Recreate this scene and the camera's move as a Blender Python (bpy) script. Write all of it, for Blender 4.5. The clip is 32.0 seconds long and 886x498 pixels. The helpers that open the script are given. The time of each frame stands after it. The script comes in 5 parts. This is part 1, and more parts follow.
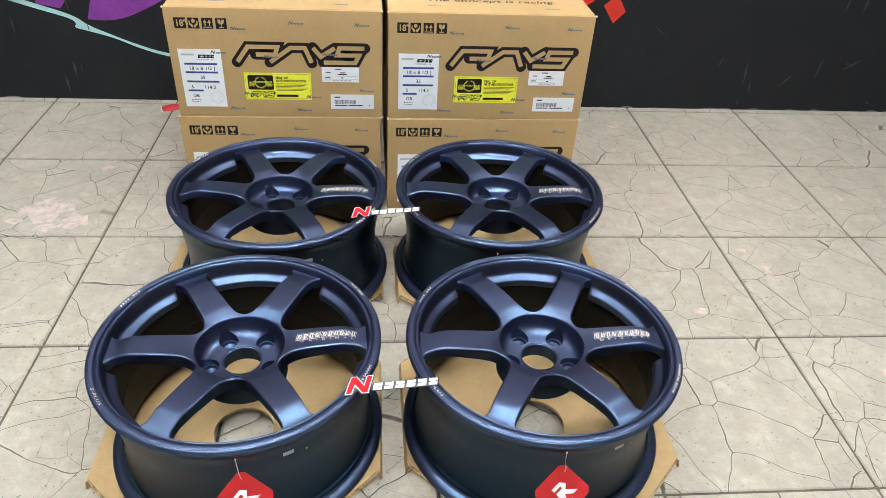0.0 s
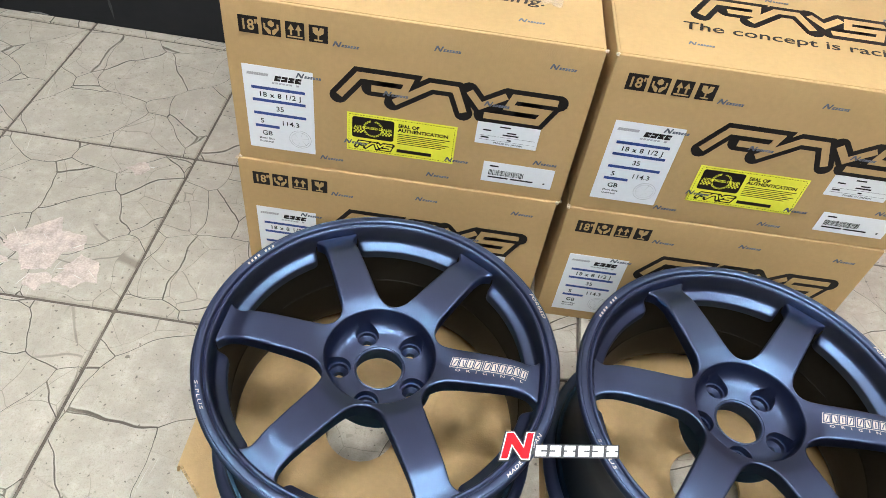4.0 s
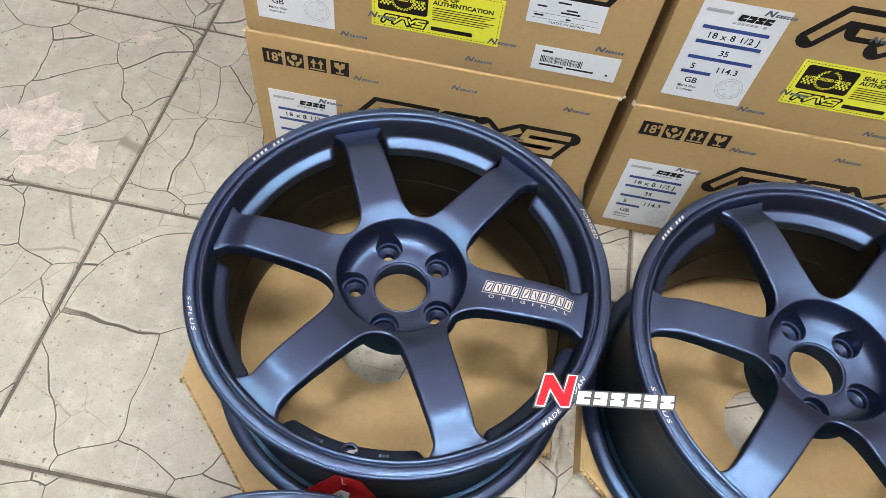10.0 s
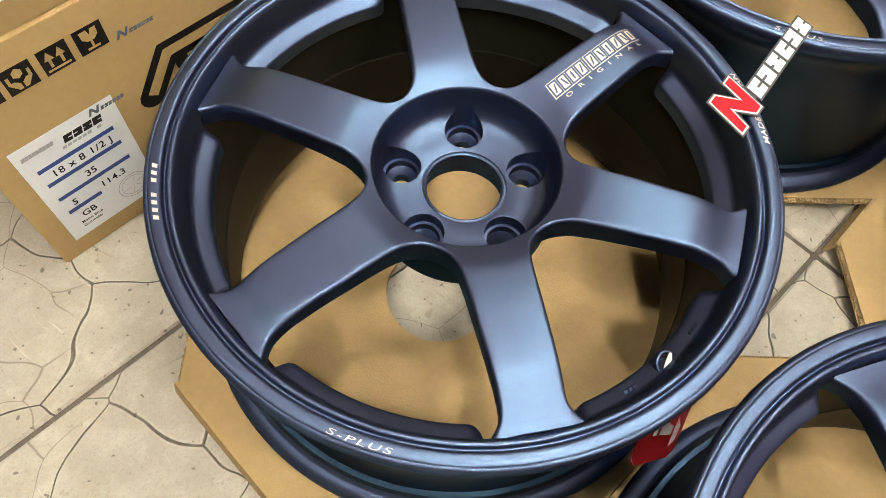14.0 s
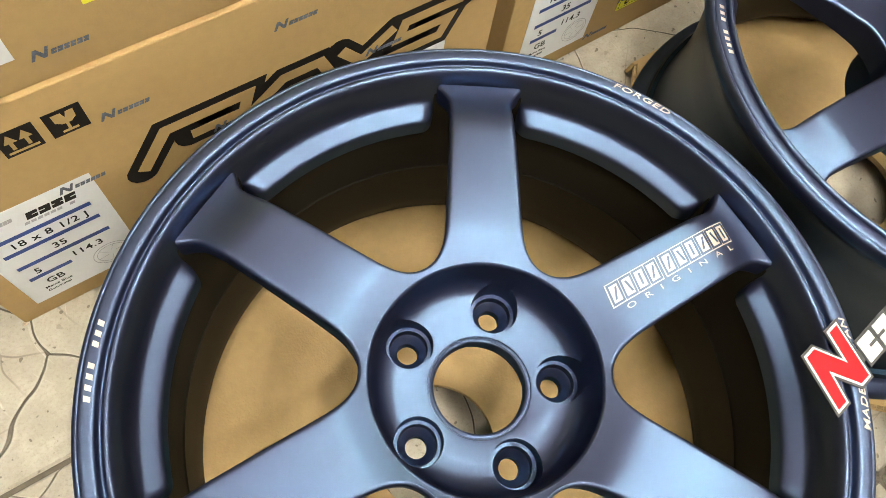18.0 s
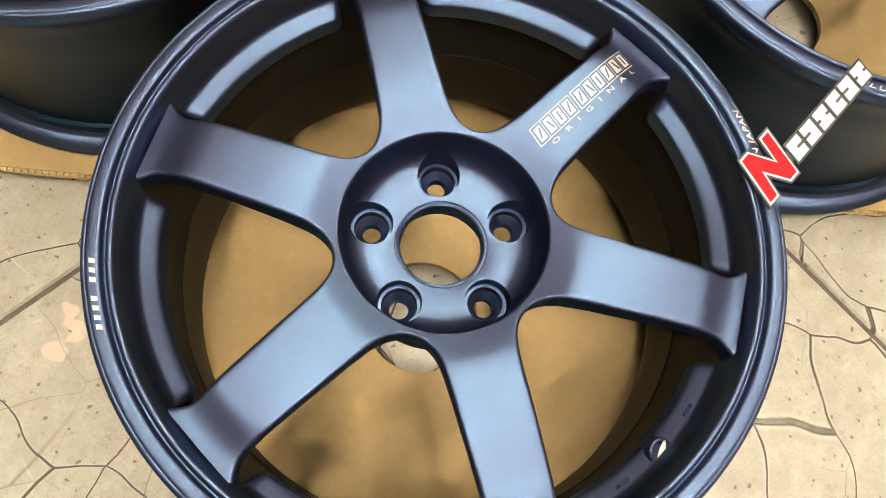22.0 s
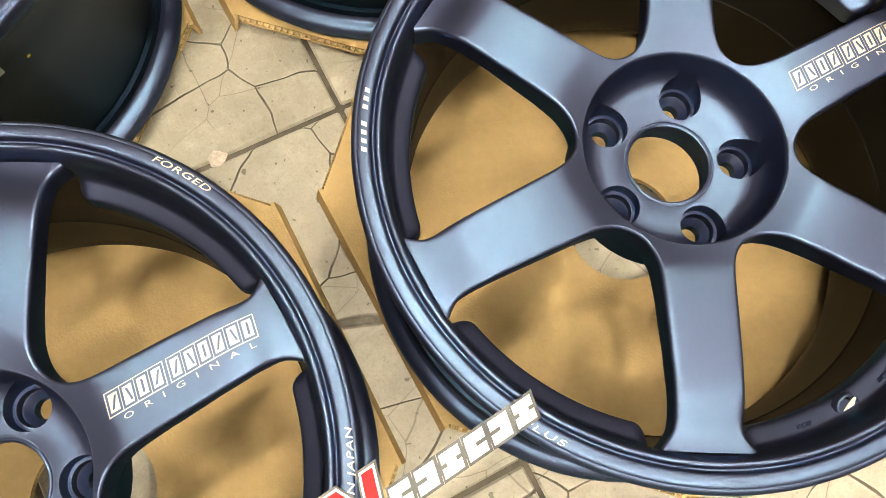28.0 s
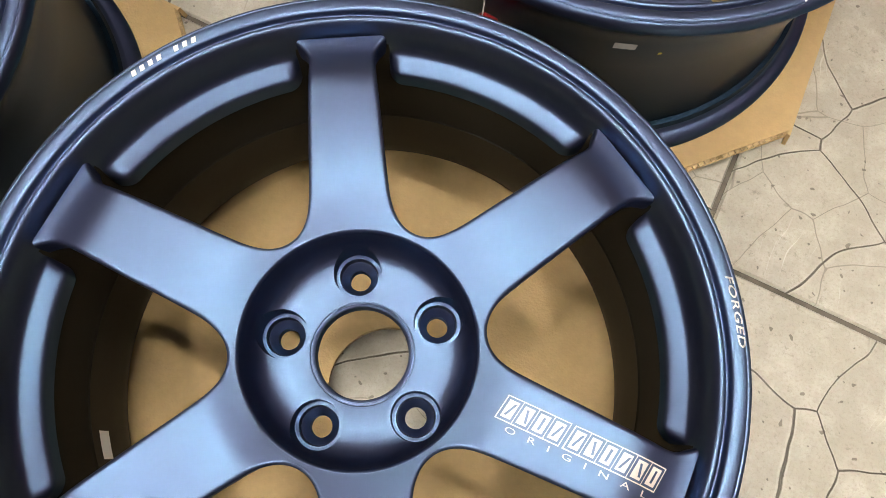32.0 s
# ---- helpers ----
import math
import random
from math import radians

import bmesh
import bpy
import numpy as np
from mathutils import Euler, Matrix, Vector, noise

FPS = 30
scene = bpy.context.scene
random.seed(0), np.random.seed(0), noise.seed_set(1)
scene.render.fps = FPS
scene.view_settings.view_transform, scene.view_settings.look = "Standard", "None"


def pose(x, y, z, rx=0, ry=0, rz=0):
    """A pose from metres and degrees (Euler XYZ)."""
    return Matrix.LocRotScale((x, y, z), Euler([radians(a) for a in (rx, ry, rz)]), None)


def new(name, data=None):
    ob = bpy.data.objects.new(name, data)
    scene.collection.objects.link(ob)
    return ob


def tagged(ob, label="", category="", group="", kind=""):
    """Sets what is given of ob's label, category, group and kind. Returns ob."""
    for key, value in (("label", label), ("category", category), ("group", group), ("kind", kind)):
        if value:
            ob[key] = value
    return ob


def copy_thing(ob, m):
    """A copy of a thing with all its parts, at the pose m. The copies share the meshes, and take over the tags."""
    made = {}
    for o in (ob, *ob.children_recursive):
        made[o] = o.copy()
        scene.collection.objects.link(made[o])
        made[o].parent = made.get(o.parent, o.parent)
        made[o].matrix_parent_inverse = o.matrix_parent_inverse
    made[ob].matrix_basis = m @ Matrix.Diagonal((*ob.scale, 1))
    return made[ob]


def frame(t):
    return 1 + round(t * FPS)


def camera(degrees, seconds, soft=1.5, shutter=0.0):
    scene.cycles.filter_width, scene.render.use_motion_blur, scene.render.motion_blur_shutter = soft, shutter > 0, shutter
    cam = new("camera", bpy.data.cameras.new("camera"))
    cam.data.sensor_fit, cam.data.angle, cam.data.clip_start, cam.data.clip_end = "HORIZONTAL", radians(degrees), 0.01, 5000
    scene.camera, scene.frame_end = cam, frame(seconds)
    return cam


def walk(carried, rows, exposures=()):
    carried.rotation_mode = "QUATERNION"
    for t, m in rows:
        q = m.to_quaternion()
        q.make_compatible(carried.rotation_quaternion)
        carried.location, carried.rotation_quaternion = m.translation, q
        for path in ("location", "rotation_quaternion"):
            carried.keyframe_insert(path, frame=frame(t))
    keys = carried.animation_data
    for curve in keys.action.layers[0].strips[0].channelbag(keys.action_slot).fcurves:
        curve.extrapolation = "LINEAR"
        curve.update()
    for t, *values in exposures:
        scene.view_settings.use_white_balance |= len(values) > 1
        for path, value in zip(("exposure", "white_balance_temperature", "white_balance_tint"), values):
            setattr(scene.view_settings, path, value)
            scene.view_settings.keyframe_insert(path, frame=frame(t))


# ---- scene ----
# camera and its walk: seconds, place in metres, turn in degrees
cam = camera(63.73, 32.0, soft=0.5)
PATH = [
    (0.0, 0.0052, 0.0215, 1.1134, 54.34, -2.88, -5.00),
    (0.5, -0.0303, 0.1542, 1.1150, 53.85, -2.90, -3.88),
    (1.0, -0.0610, 0.2648, 1.1056, 53.08, -3.18, -2.66),
    (1.5, -0.0545, 0.4149, 1.0822, 52.99, -4.13, -0.25),
    (2.0, -0.0295, 0.5833, 1.1048, 51.22, -3.32, 3.47),
    (2.5, -0.1042, 0.6807, 1.0903, 49.51, -2.86, 2.29),
    (4.5, -0.1521, 0.9715, 1.0588, 39.38, -6.47, 6.90),
    (5.0, -0.1533, 0.9903, 1.0470, 37.34, -5.59, 7.68),
    (5.5, -0.1548, 0.9931, 1.0390, 36.60, -5.13, 8.26),
    (6.0, -0.1480, 0.9990, 1.0412, 36.10, -4.83, 8.93),
    (6.5, -0.1432, 1.0045, 1.0345, 35.98, -4.81, 9.33),
    (7.0, -0.1435, 1.0122, 1.0250, 35.65, -4.87, 9.56),
    (7.5, -0.1429, 1.0105, 1.0224, 35.54, -5.13, 9.84),
    (8.0, -0.1444, 1.0102, 1.0196, 35.10, -5.50, 10.19),
    (8.5, -0.1414, 1.0092, 1.0138, 34.51, -5.94, 10.91),
    (9.0, -0.1396, 1.0229, 0.9752, 33.45, -6.15, 11.76),
    (9.5, -0.1439, 1.0363, 0.9586, 32.79, -5.74, 11.18),
    (10.0, -0.1515, 1.0471, 0.9685, 32.15, -5.01, 9.45),
    (10.5, -0.2145, 1.0360, 0.9860, 32.06, -3.70, 5.32),
    (11.0, -0.3390, 0.9817, 1.0212, 32.68, -1.79, -7.13),
    (11.5, -0.3875, 1.0003, 1.0200, 32.28, -0.39, -17.77),
    (12.0, -0.3969, 1.1113, 1.0033, 29.04, 0.59, -26.82),
    (12.5, -0.4150, 1.1733, 0.9324, 27.39, -1.45, -35.00),
    (13.0, -0.4442, 1.2323, 0.8234, 28.60, -3.21, -40.94),
    (13.5, -0.4483, 1.2500, 0.7682, 27.93, -2.26, -42.04),
    (14.0, -0.4710, 1.2674, 0.7075, 27.93, -2.95, -44.81),
    (14.5, -0.4519, 1.2062, 0.6848, 30.45, 1.00, -41.31),
    (16.5, -0.4267, 1.3317, 0.6494, 23.42, -11.26, -22.01),
    (17.0, -0.4086, 1.3719, 0.6540, 24.25, -8.30, -25.63),
    (17.5, -0.3469, 1.4412, 0.6740, 19.96, -6.17, -30.13),
    (18.0, -0.3286, 1.4210, 0.6837, 23.54, -5.73, -33.59),
    (18.5, -0.2741, 1.3961, 0.6775, 20.60, -3.31, -35.84),
    (19.0, -0.2523, 1.3559, 0.6756, 19.33, -3.50, -37.84),
    (19.5, -0.2564, 1.3217, 0.6725, 17.82, -3.85, -39.27),
    (20.0, -0.2612, 1.2611, 0.6745, 17.01, -2.20, -40.27),
    (20.5, -0.2963, 1.1692, 0.6908, 17.50, -4.87, -41.53),
    (21.0, -0.3271, 1.0663, 0.7169, 17.06, -4.60, -42.73),
    (21.5, -0.3650, 0.9383, 0.7128, 19.09, -4.56, -42.91),
    (22.0, -0.3720, 0.8551, 0.7164, 18.25, -4.65, -41.88),
    (22.5, -0.3793, 0.7735, 0.7054, 19.63, -4.16, -39.88),
    (23.0, -0.3677, 0.7635, 0.7176, 18.00, -4.72, -36.70),
    (23.5, -0.3654, 0.7442, 0.7111, 20.03, -2.65, -33.71),
    (24.0, -0.3979, 0.7864, 0.7106, 18.42, -3.33, -30.23),
    (24.5, -0.3989, 0.8083, 0.7010, 17.70, -3.96, -24.48),
    (26.5, -0.1591, 0.9314, 0.7005, 16.95, 1.35, -10.41),
    (27.0, -0.1314, 0.9332, 0.7091, 16.09, 0.72, -19.90),
    (27.5, -0.0628, 0.9057, 0.7112, 15.84, -1.54, -26.00),
    (28.0, 0.0307, 0.8529, 0.7142, 15.58, -2.54, -28.21),
    (28.5, 0.1466, 0.8084, 0.7063, 16.26, -0.63, -26.71),
    (29.0, 0.2274, 0.7611, 0.7162, 16.50, 0.45, -20.92),
    (29.5, 0.2659, 0.7869, 0.7322, 14.03, -2.68, -12.71),
    (30.0, 0.3328, 0.8203, 0.7250, 12.98, -3.36, -1.13),
    (30.5, 0.3672, 0.8643, 0.7360, 12.08, -3.76, 12.61),
    (31.0, 0.3973, 0.8918, 0.7127, 12.45, -4.22, 23.07),
    (31.5, 0.4052, 0.8911, 0.6954, 13.98, -3.14, 26.04),
    (32.0, 0.3719, 0.9078, 0.6897, 15.63, -1.96, 25.21),
]
EXPOSURES = [(0.0, -0.1, 6000, 10), (6.0, -0.13, 6000, 10), (8.0, -0.17, 6000, 10), (11.0, -0.14, 6150, 12), (13.0, -0.04, 6500, 9), (14.5, -0.03, 7300, 9), (16.5, 0.03, 6700, 10),
             (18.0, 0.06, 7200, 7), (19.5, 0.05, 7800, 8), (21.0, 0.13, 7500, 8), (22.0, -0.2, 7800, 10), (23.0, -0.43, 6800, 12), (24.5, -0.46, 6500, 12), (26.5, 0.04, 6650, 11),
             (28.0, 0.08, 8000, 7), (29.0, -0.17, 7900, 8), (30.0, -0.34, 6850, 12), (32.0, -0.23, 6750, 11)]
walk(cam, [(t, pose(x, y, z, rx, ry, rz)) for t, x, y, z, rx, ry, rz in PATH], EXPOSURES)

# ---- world: the shop's light comes from its ceiling panels; a dim sky stands outside ----
world = bpy.data.worlds.new("world")
scene.world = world
world.use_nodes = True
wn = world.node_tree
sky = wn.nodes.new("ShaderNodeTexSky")
sky.sky_type, sky.sun_disc = "NISHITA", False
sky.sun_elevation, sky.sun_rotation = radians(40), radians(180)
wn.links.new(sky.outputs[0], wn.nodes["Background"].inputs[0])
wn.nodes["Background"].inputs[1].default_value = 0.08
PANEL_STRENGTH = 1530.0
PANEL_COLOUR = (1.0, 0.985, 0.94)


# ---- materials ----
def material(name, base, rough=0.5, metal=0.0, vary=0.12, scale=6.0, fine=60.0, bump=0.1, bump_scale=200.0, second=None,
             rough_vary=0.08, coat=0.0, coat_rough=0.3, coords="Object", per_piece=0.0, spec=0.5):
    """A surface whose colour drifts at two scales, with fine relief and uneven gloss."""
    m = bpy.data.materials.new(name)
    m.use_nodes = True
    nt, bsdf = m.node_tree, m.node_tree.nodes["Principled BSDF"]
    add, link = nt.nodes.new, nt.links.new
    tc = add("ShaderNodeTexCoord")
    out = tc.outputs[coords]

    def noise_tex(s, detail=4.0, rough_=0.55):
        n = add("ShaderNodeTexNoise")
        n.inputs["Scale"].default_value, n.inputs["Detail"].default_value, n.inputs["Roughness"].default_value = s, detail, rough_
        link(out, n.inputs["Vector"])
        return n.outputs["Fac"]

    big, small = noise_tex(scale), noise_tex(fine)
    mix = add("ShaderNodeMix")
    mix.data_type = "RGBA"
    dark = second or tuple(c * (1 - 2.2 * vary) for c in base)
    mix.inputs[6].default_value, mix.inputs[7].default_value = (*dark, 1), (*[min(1, c * (1 + vary)) for c in base], 1)
    avg = add("ShaderNodeMath")
    avg.operation = "MULTIPLY_ADD"
    avg.inputs[1].default_value, avg.inputs[2].default_value = 0.6, 0.0
    link(big, avg.inputs[0])
    tot = add("ShaderNodeMath")
    tot.operation = "MULTIPLY_ADD"
    tot.inputs[1].default_value = 0.4
    link(small, tot.inputs[0])
    link(avg.outputs[0], tot.inputs[2])
    spread = add("ShaderNodeMapRange")
    spread.inputs[1].default_value, spread.inputs[2].default_value = 0.3, 0.7
    link(tot.outputs[0], spread.inputs[0])
    fac = spread.outputs[0]
    if per_piece:
        info = add("ShaderNodeObjectInfo")
        piece = add("ShaderNodeMath")
        piece.operation = "MULTIPLY_ADD"
        piece.inputs[1].default_value = per_piece
        link(info.outputs["Random"], piece.inputs[0])
        link(fac, piece.inputs[2])
        fac = piece.outputs[0]
    link(fac, mix.inputs[0])
    link(mix.outputs[2], bsdf.inputs["Base Color"])
    rr = add("ShaderNodeMapRange")
    rr.inputs[3].default_value, rr.inputs[4].default_value = max(0.02, rough - rough_vary), min(1, rough + rough_vary)
    link(small, rr.inputs[0])
    link(rr.outputs[0], bsdf.inputs["Roughness"])
    bsdf.inputs["Metallic"].default_value = metal
    bsdf.inputs["Specular IOR Level"].default_value = spec
    bsdf.inputs["Coat Weight"].default_value, bsdf.inputs["Coat Roughness"].default_value = coat, coat_rough
    if bump:
        b = add("ShaderNodeBump")
        b.inputs["Strength"].default_value, b.inputs["Distance"].default_value = bump, 0.002
        link(noise_tex(bump_scale, 2.0), b.inputs["Height"])
        link(b.outputs[0], bsdf.inputs["Normal"])
    return m


def floor_material():
    """Old stamped tile: pale cement colour, irregular pressed cracks with dirt in them, scuffs, specks and bald pinkish spots."""
    m = bpy.data.materials.new("stamped_tile")
    m.use_nodes = True
    nt, bsdf = m.node_tree, m.node_tree.nodes["Principled BSDF"]
    add, link = nt.nodes.new, nt.links.new
    geo = add("ShaderNodeNewGeometry")
    pos = geo.outputs["Position"]

    def tex(s, detail=4.0, r=0.6):
        n = add("ShaderNodeTexNoise")
        n.inputs["Scale"].default_value, n.inputs["Detail"].default_value, n.inputs["Roughness"].default_value = s, detail, r
        link(pos, n.inputs["Vector"])
        return n

    def ramp(src, a, b):
        r = add("ShaderNodeMapRange")
        r.inputs[1].default_value, r.inputs[2].default_value = a, b
        link(src, r.inputs[0])
        return r.outputs[0]

    def blend(fac, a, b):
        x = add("ShaderNodeMix")
        x.data_type = "RGBA"
        link(fac, x.inputs[0])
        for socket, v in ((x.inputs[6], a), (x.inputs[7], b)):
            if isinstance(v, tuple):
                socket.default_value = (*v, 1)
            else:
                link(v, socket)
        return x.outputs[2]

    def times(a, b):
        x = add("ShaderNodeMath")
        x.operation = "MULTIPLY"
        for socket, v in ((x.inputs[0], a), (x.inputs[1], b)):
            if isinstance(v, float):
                socket.default_value = v
            else:
                link(v, socket)
        return x.outputs[0]

    # bent cell edges are the pressed cracks
    warp = tex(5.0, 1.0)
    vm = add("ShaderNodeVectorMath")
    vm.operation = "MULTIPLY_ADD"
    vm.inputs[1].default_value = (0.085, 0.085, 0.0)
    link(warp.outputs["Color"], vm.inputs[0])
    ripple = tex(13.0, 1.5)
    vr = add("ShaderNodeVectorMath")
    vr.operation = "MULTIPLY_ADD"
    vr.inputs[1].default_value = (0.026, 0.026, 0.0)
    link(ripple.outputs["Color"], vr.inputs[0])
    tile = add("ShaderNodeObjectInfo")
    away = add("ShaderNodeVectorMath")
    away.operation = "SCALE"
    away.inputs[0].default_value = (37.0, 61.0, 0.0)
    link(tile.outputs["Random"], away.inputs["Scale"])
    moved = add("ShaderNodeVectorMath")
    link(pos, moved.inputs[0])
    link(away.outputs[0], moved.inputs[1])
    link(moved.outputs[0], vr.inputs[2])
    link(vr.outputs[0], vm.inputs[2])
    flat = add("ShaderNodeVectorMath")
    flat.operation = "MULTIPLY"
    flat.inputs[1].default_value = (1, 1, 0)
    link(vm.outputs[0], flat.inputs[0])
    vor = add("ShaderNodeTexVoronoi")
    vor.feature, vor.inputs["Scale"].default_value = "DISTANCE_TO_EDGE", 7.0
    link(flat.outputs[0], vor.inputs["Vector"])
    crack = ramp(vor.outputs["Distance"], 0.0074, 0.0034)
    worn = ramp(tex(9.0, 6.0, 0.7).outputs["Fac"], 0.34, 0.50)
    crack_dark = times(crack, worn)
    vor2 = add("ShaderNodeTexVoronoi")
    vor2.feature, vor2.inputs["Scale"].default_value = "DISTANCE_TO_EDGE", 9.5
    shifted = add("ShaderNodeVectorMath")
    shifted.inputs[1].default_value = (3.7, 1.9, 0.0)
    link(flat.outputs[0], shifted.inputs[0])
    link(shifted.outputs[0], vor2.inputs["Vector"])
    fine = times(ramp(vor2.outputs["Distance"], 0.0065, 0.0025), ramp(tex(3.6, 1.0).outputs["Fac"], 0.46, 0.54))
    stain = ramp(tex(2.2, 6.0).outputs["Fac"], 0.35, 0.7)
    scuff = ramp(tex(28.0, 8.0, 0.7).outputs["Fac"], 0.45, 0.75)
    speck = ramp(tex(110.0, 1.0).outputs["Fac"], 0.70, 0.73)
    grime = times(ramp(tex(55.0, 10.0, 0.75).outputs["Fac"], 0.52, 0.66), ramp(tex(3.3, 4.0).outputs["Fac"], 0.42, 0.68))
    combed = add("ShaderNodeVectorMath")
    combed.operation = "MULTIPLY"
    combed.inputs[1].default_value = (260.0, 9.0, 0.0)
    link(vm.outputs[0], combed.inputs[0])
    lines = add("ShaderNodeTexNoise")
    lines.inputs["Scale"].default_value, lines.inputs["Detail"].default_value = 1.0, 2.0
    link(combed.outputs[0], lines.inputs["Vector"])
    scratch = times(ramp(lines.outputs["Fac"], 0.66, 0.72), ramp(tex(5.0, 3.0).outputs["Fac"], 0.48, 0.60))
    # pale band beside the cracks: the highlight on their edges, put into the colour
    edge_light = ramp(vor.outputs["Distance"], 0.019, 0.011)
    bald = times(ramp(tex(3.1, 5.0, 0.65).outputs["Fac"], 0.66, 0.67), 0.8)
    info = add("ShaderNodeObjectInfo")
    base = blend(info.outputs["Random"], (0.400, 0.358, 0.288), (0.448, 0.402, 0.326))
    base = blend(times(stain, 0.5), base, (0.325, 0.285, 0.222))
    base = blend(times(scuff, 0.7), base, (0.56, 0.525, 0.450))
    base = blend(times(grime, 0.7), base, (0.26, 0.23, 0.175))
    chip = ramp(tex(46.0, 2.0).outputs["Fac"], 0.70, 0.73)
    mottle = ramp(tex(13.0, 6.0, 0.7).outputs["Fac"], 0.40, 0.62)
    base = blend(times(mottle, 0.40), base, (0.29, 0.262, 0.212))
    grain = ramp(tex(340.0, 3.0, 0.7).outputs["Fac"], 0.50, 0.70)
    base = blend(times(grain, 0.38), base, (0.22, 0.195, 0.155))
    smear = times(ramp(tex(75.0, 8.0, 0.8).outputs["Fac"], 0.56, 0.64), ramp(tex(2.6, 3.0).outputs["Fac"], 0.45, 0.60))
    base = blend(times(smear, 0.65), base, (0.19, 0.165, 0.125))
    base = blend(times(chip, 0.5), base, (0.20, 0.175, 0.14))
    # painted highlight along the crack edges
    base = blend(times(edge_light, 0.30), base, (0.56, 0.525, 0.45))
    base = blend(times(scratch, 0.32), base, (0.74, 0.71, 0.63))
    base = blend(bald, base, (0.60, 0.45, 0.36))
    base = blend(times(crack, 0.72), base, (0.17, 0.145, 0.108))
    base = blend(times(crack_dark, 0.85), base, (0.085, 0.072, 0.055))
    base = blend(times(fine, 0.65), base, (0.15, 0.13, 0.10))
    base = blend(times(speck, 0.8), base, (0.12, 0.10, 0.08))
    link(base, bsdf.inputs["Base Color"])
    gloss = add("ShaderNodeMapRange")
    gloss.inputs[3].default_value, gloss.inputs[4].default_value = 0.42, 0.62
    link(scuff, gloss.inputs[0])
    link(gloss.outputs[0], bsdf.inputs["Roughness"])
    bsdf.inputs["Specular IOR Level"].default_value = 0.35
    b1, b2 = add("ShaderNodeBump"), add("ShaderNodeBump")
    b1.inputs["Strength"].default_value, b1.inputs["Distance"].default_value = 0.9, 0.003
    b1.invert = True
    link(crack, b1.inputs["Height"])
    b2.inputs["Strength"].default_value, b2.inputs["Distance"].default_value = 0.3, 0.002
    link(tex(40.0, 6.0).outputs["Fac"], b2.inputs["Height"])
    link(b1.outputs[0], b2.inputs["Normal"])
    link(b2.outputs[0], bsdf.inputs["Normal"])
    return m


def wheel_paint():
    """Matte two-tone pearl: a tight blue-green lobe over a broad violet one, with fine flake."""
    m = bpy.data.materials.new("matte_blue_gunmetal")
    m.use_nodes = True
    nt = m.node_tree
    add, link = nt.nodes.new, nt.links.new
    first = nt.nodes["Principled BSDF"]
    second = add("ShaderNodeBsdfPrincipled")
    both = add("ShaderNodeMixShader")
    both.inputs[0].default_value = 0.5
    tc = add("ShaderNodeTexCoord")
    flake = add("ShaderNodeTexNoise")
    flake.inputs["Scale"].default_value, flake.inputs["Detail"].default_value = 1800.0, 1.0
    link(tc.outputs["Object"], flake.inputs["Vector"])
    cloud = add("ShaderNodeTexNoise")
    cloud.inputs["Scale"].default_value, cloud.inputs["Detail"].default_value = 14.0, 4.0
    link(tc.outputs["Object"], cloud.inputs["Vector"])
    bump = add("ShaderNodeBump")
    bump.inputs["Strength"].default_value, bump.inputs["Distance"].default_value = 0.035, 0.001
    link(flake.outputs["Fac"], bump.inputs["Height"])
    for bsdf, dark, light, lo, hi, edge in ((first, (0.045, 0.136, 0.206), (0.053, 0.156, 0.237), 0.34, 0.39, (0.10, 0.28, 0.32)), (second, (0.105, 0.071, 0.144), (0.119, 0.081, 0.163), 0.45, 0.51, (0.10, 0.13, 0.22))):
        mix = add("ShaderNodeMix")
        mix.data_type = "RGBA"
        mix.inputs[6].default_value, mix.inputs[7].default_value = (*dark, 1), (*light, 1)
        link(cloud.outputs["Fac"], mix.inputs[0])
        link(mix.outputs[2], bsdf.inputs["Base Color"])
        gloss = add("ShaderNodeMapRange")
        gloss.inputs[3].default_value, gloss.inputs[4].default_value = lo, hi
        link(cloud.outputs["Fac"], gloss.inputs[0])
        link(gloss.outputs[0], bsdf.inputs["Roughness"])
        bsdf.inputs["Metallic"].default_value = 0.985
        bsdf.inputs["Specular Tint"].default_value = (*edge, 1)
        link(bump.outputs[0], bsdf.inputs["Normal"])
    link(first.outputs[0], both.inputs[1])
    link(second.outputs[0], both.inputs[2])
    link(both.outputs[0], nt.nodes["Material Output"].inputs["Surface"])
    return m


def glass_film(name):
    m = bpy.data.materials.new(name)
    m.use_nodes = True
    nt, bsdf = m.node_tree, m.node_tree.nodes["Principled BSDF"]
    bsdf.inputs["Base Color"].default_value = (0.95, 0.95, 0.96, 1)
    bsdf.inputs["Roughness"].default_value, bsdf.inputs["IOR"].default_value = 0.06, 1.45
    bsdf.inputs["Alpha"].default_value = 0.14
    return m


def lamp_material():
    m = bpy.data.materials.new("lit_diffuser")
    m.use_nodes = True
    bsdf = m.node_tree.nodes["Principled BSDF"]
    bsdf.inputs["Base Color"].default_value = (0.8, 0.8, 0.8, 1)
    bsdf.inputs["Emission Color"].default_value = (*PANEL_COLOUR, 1)
    bsdf.inputs["Emission Strength"].default_value = PANEL_STRENGTH
    return m


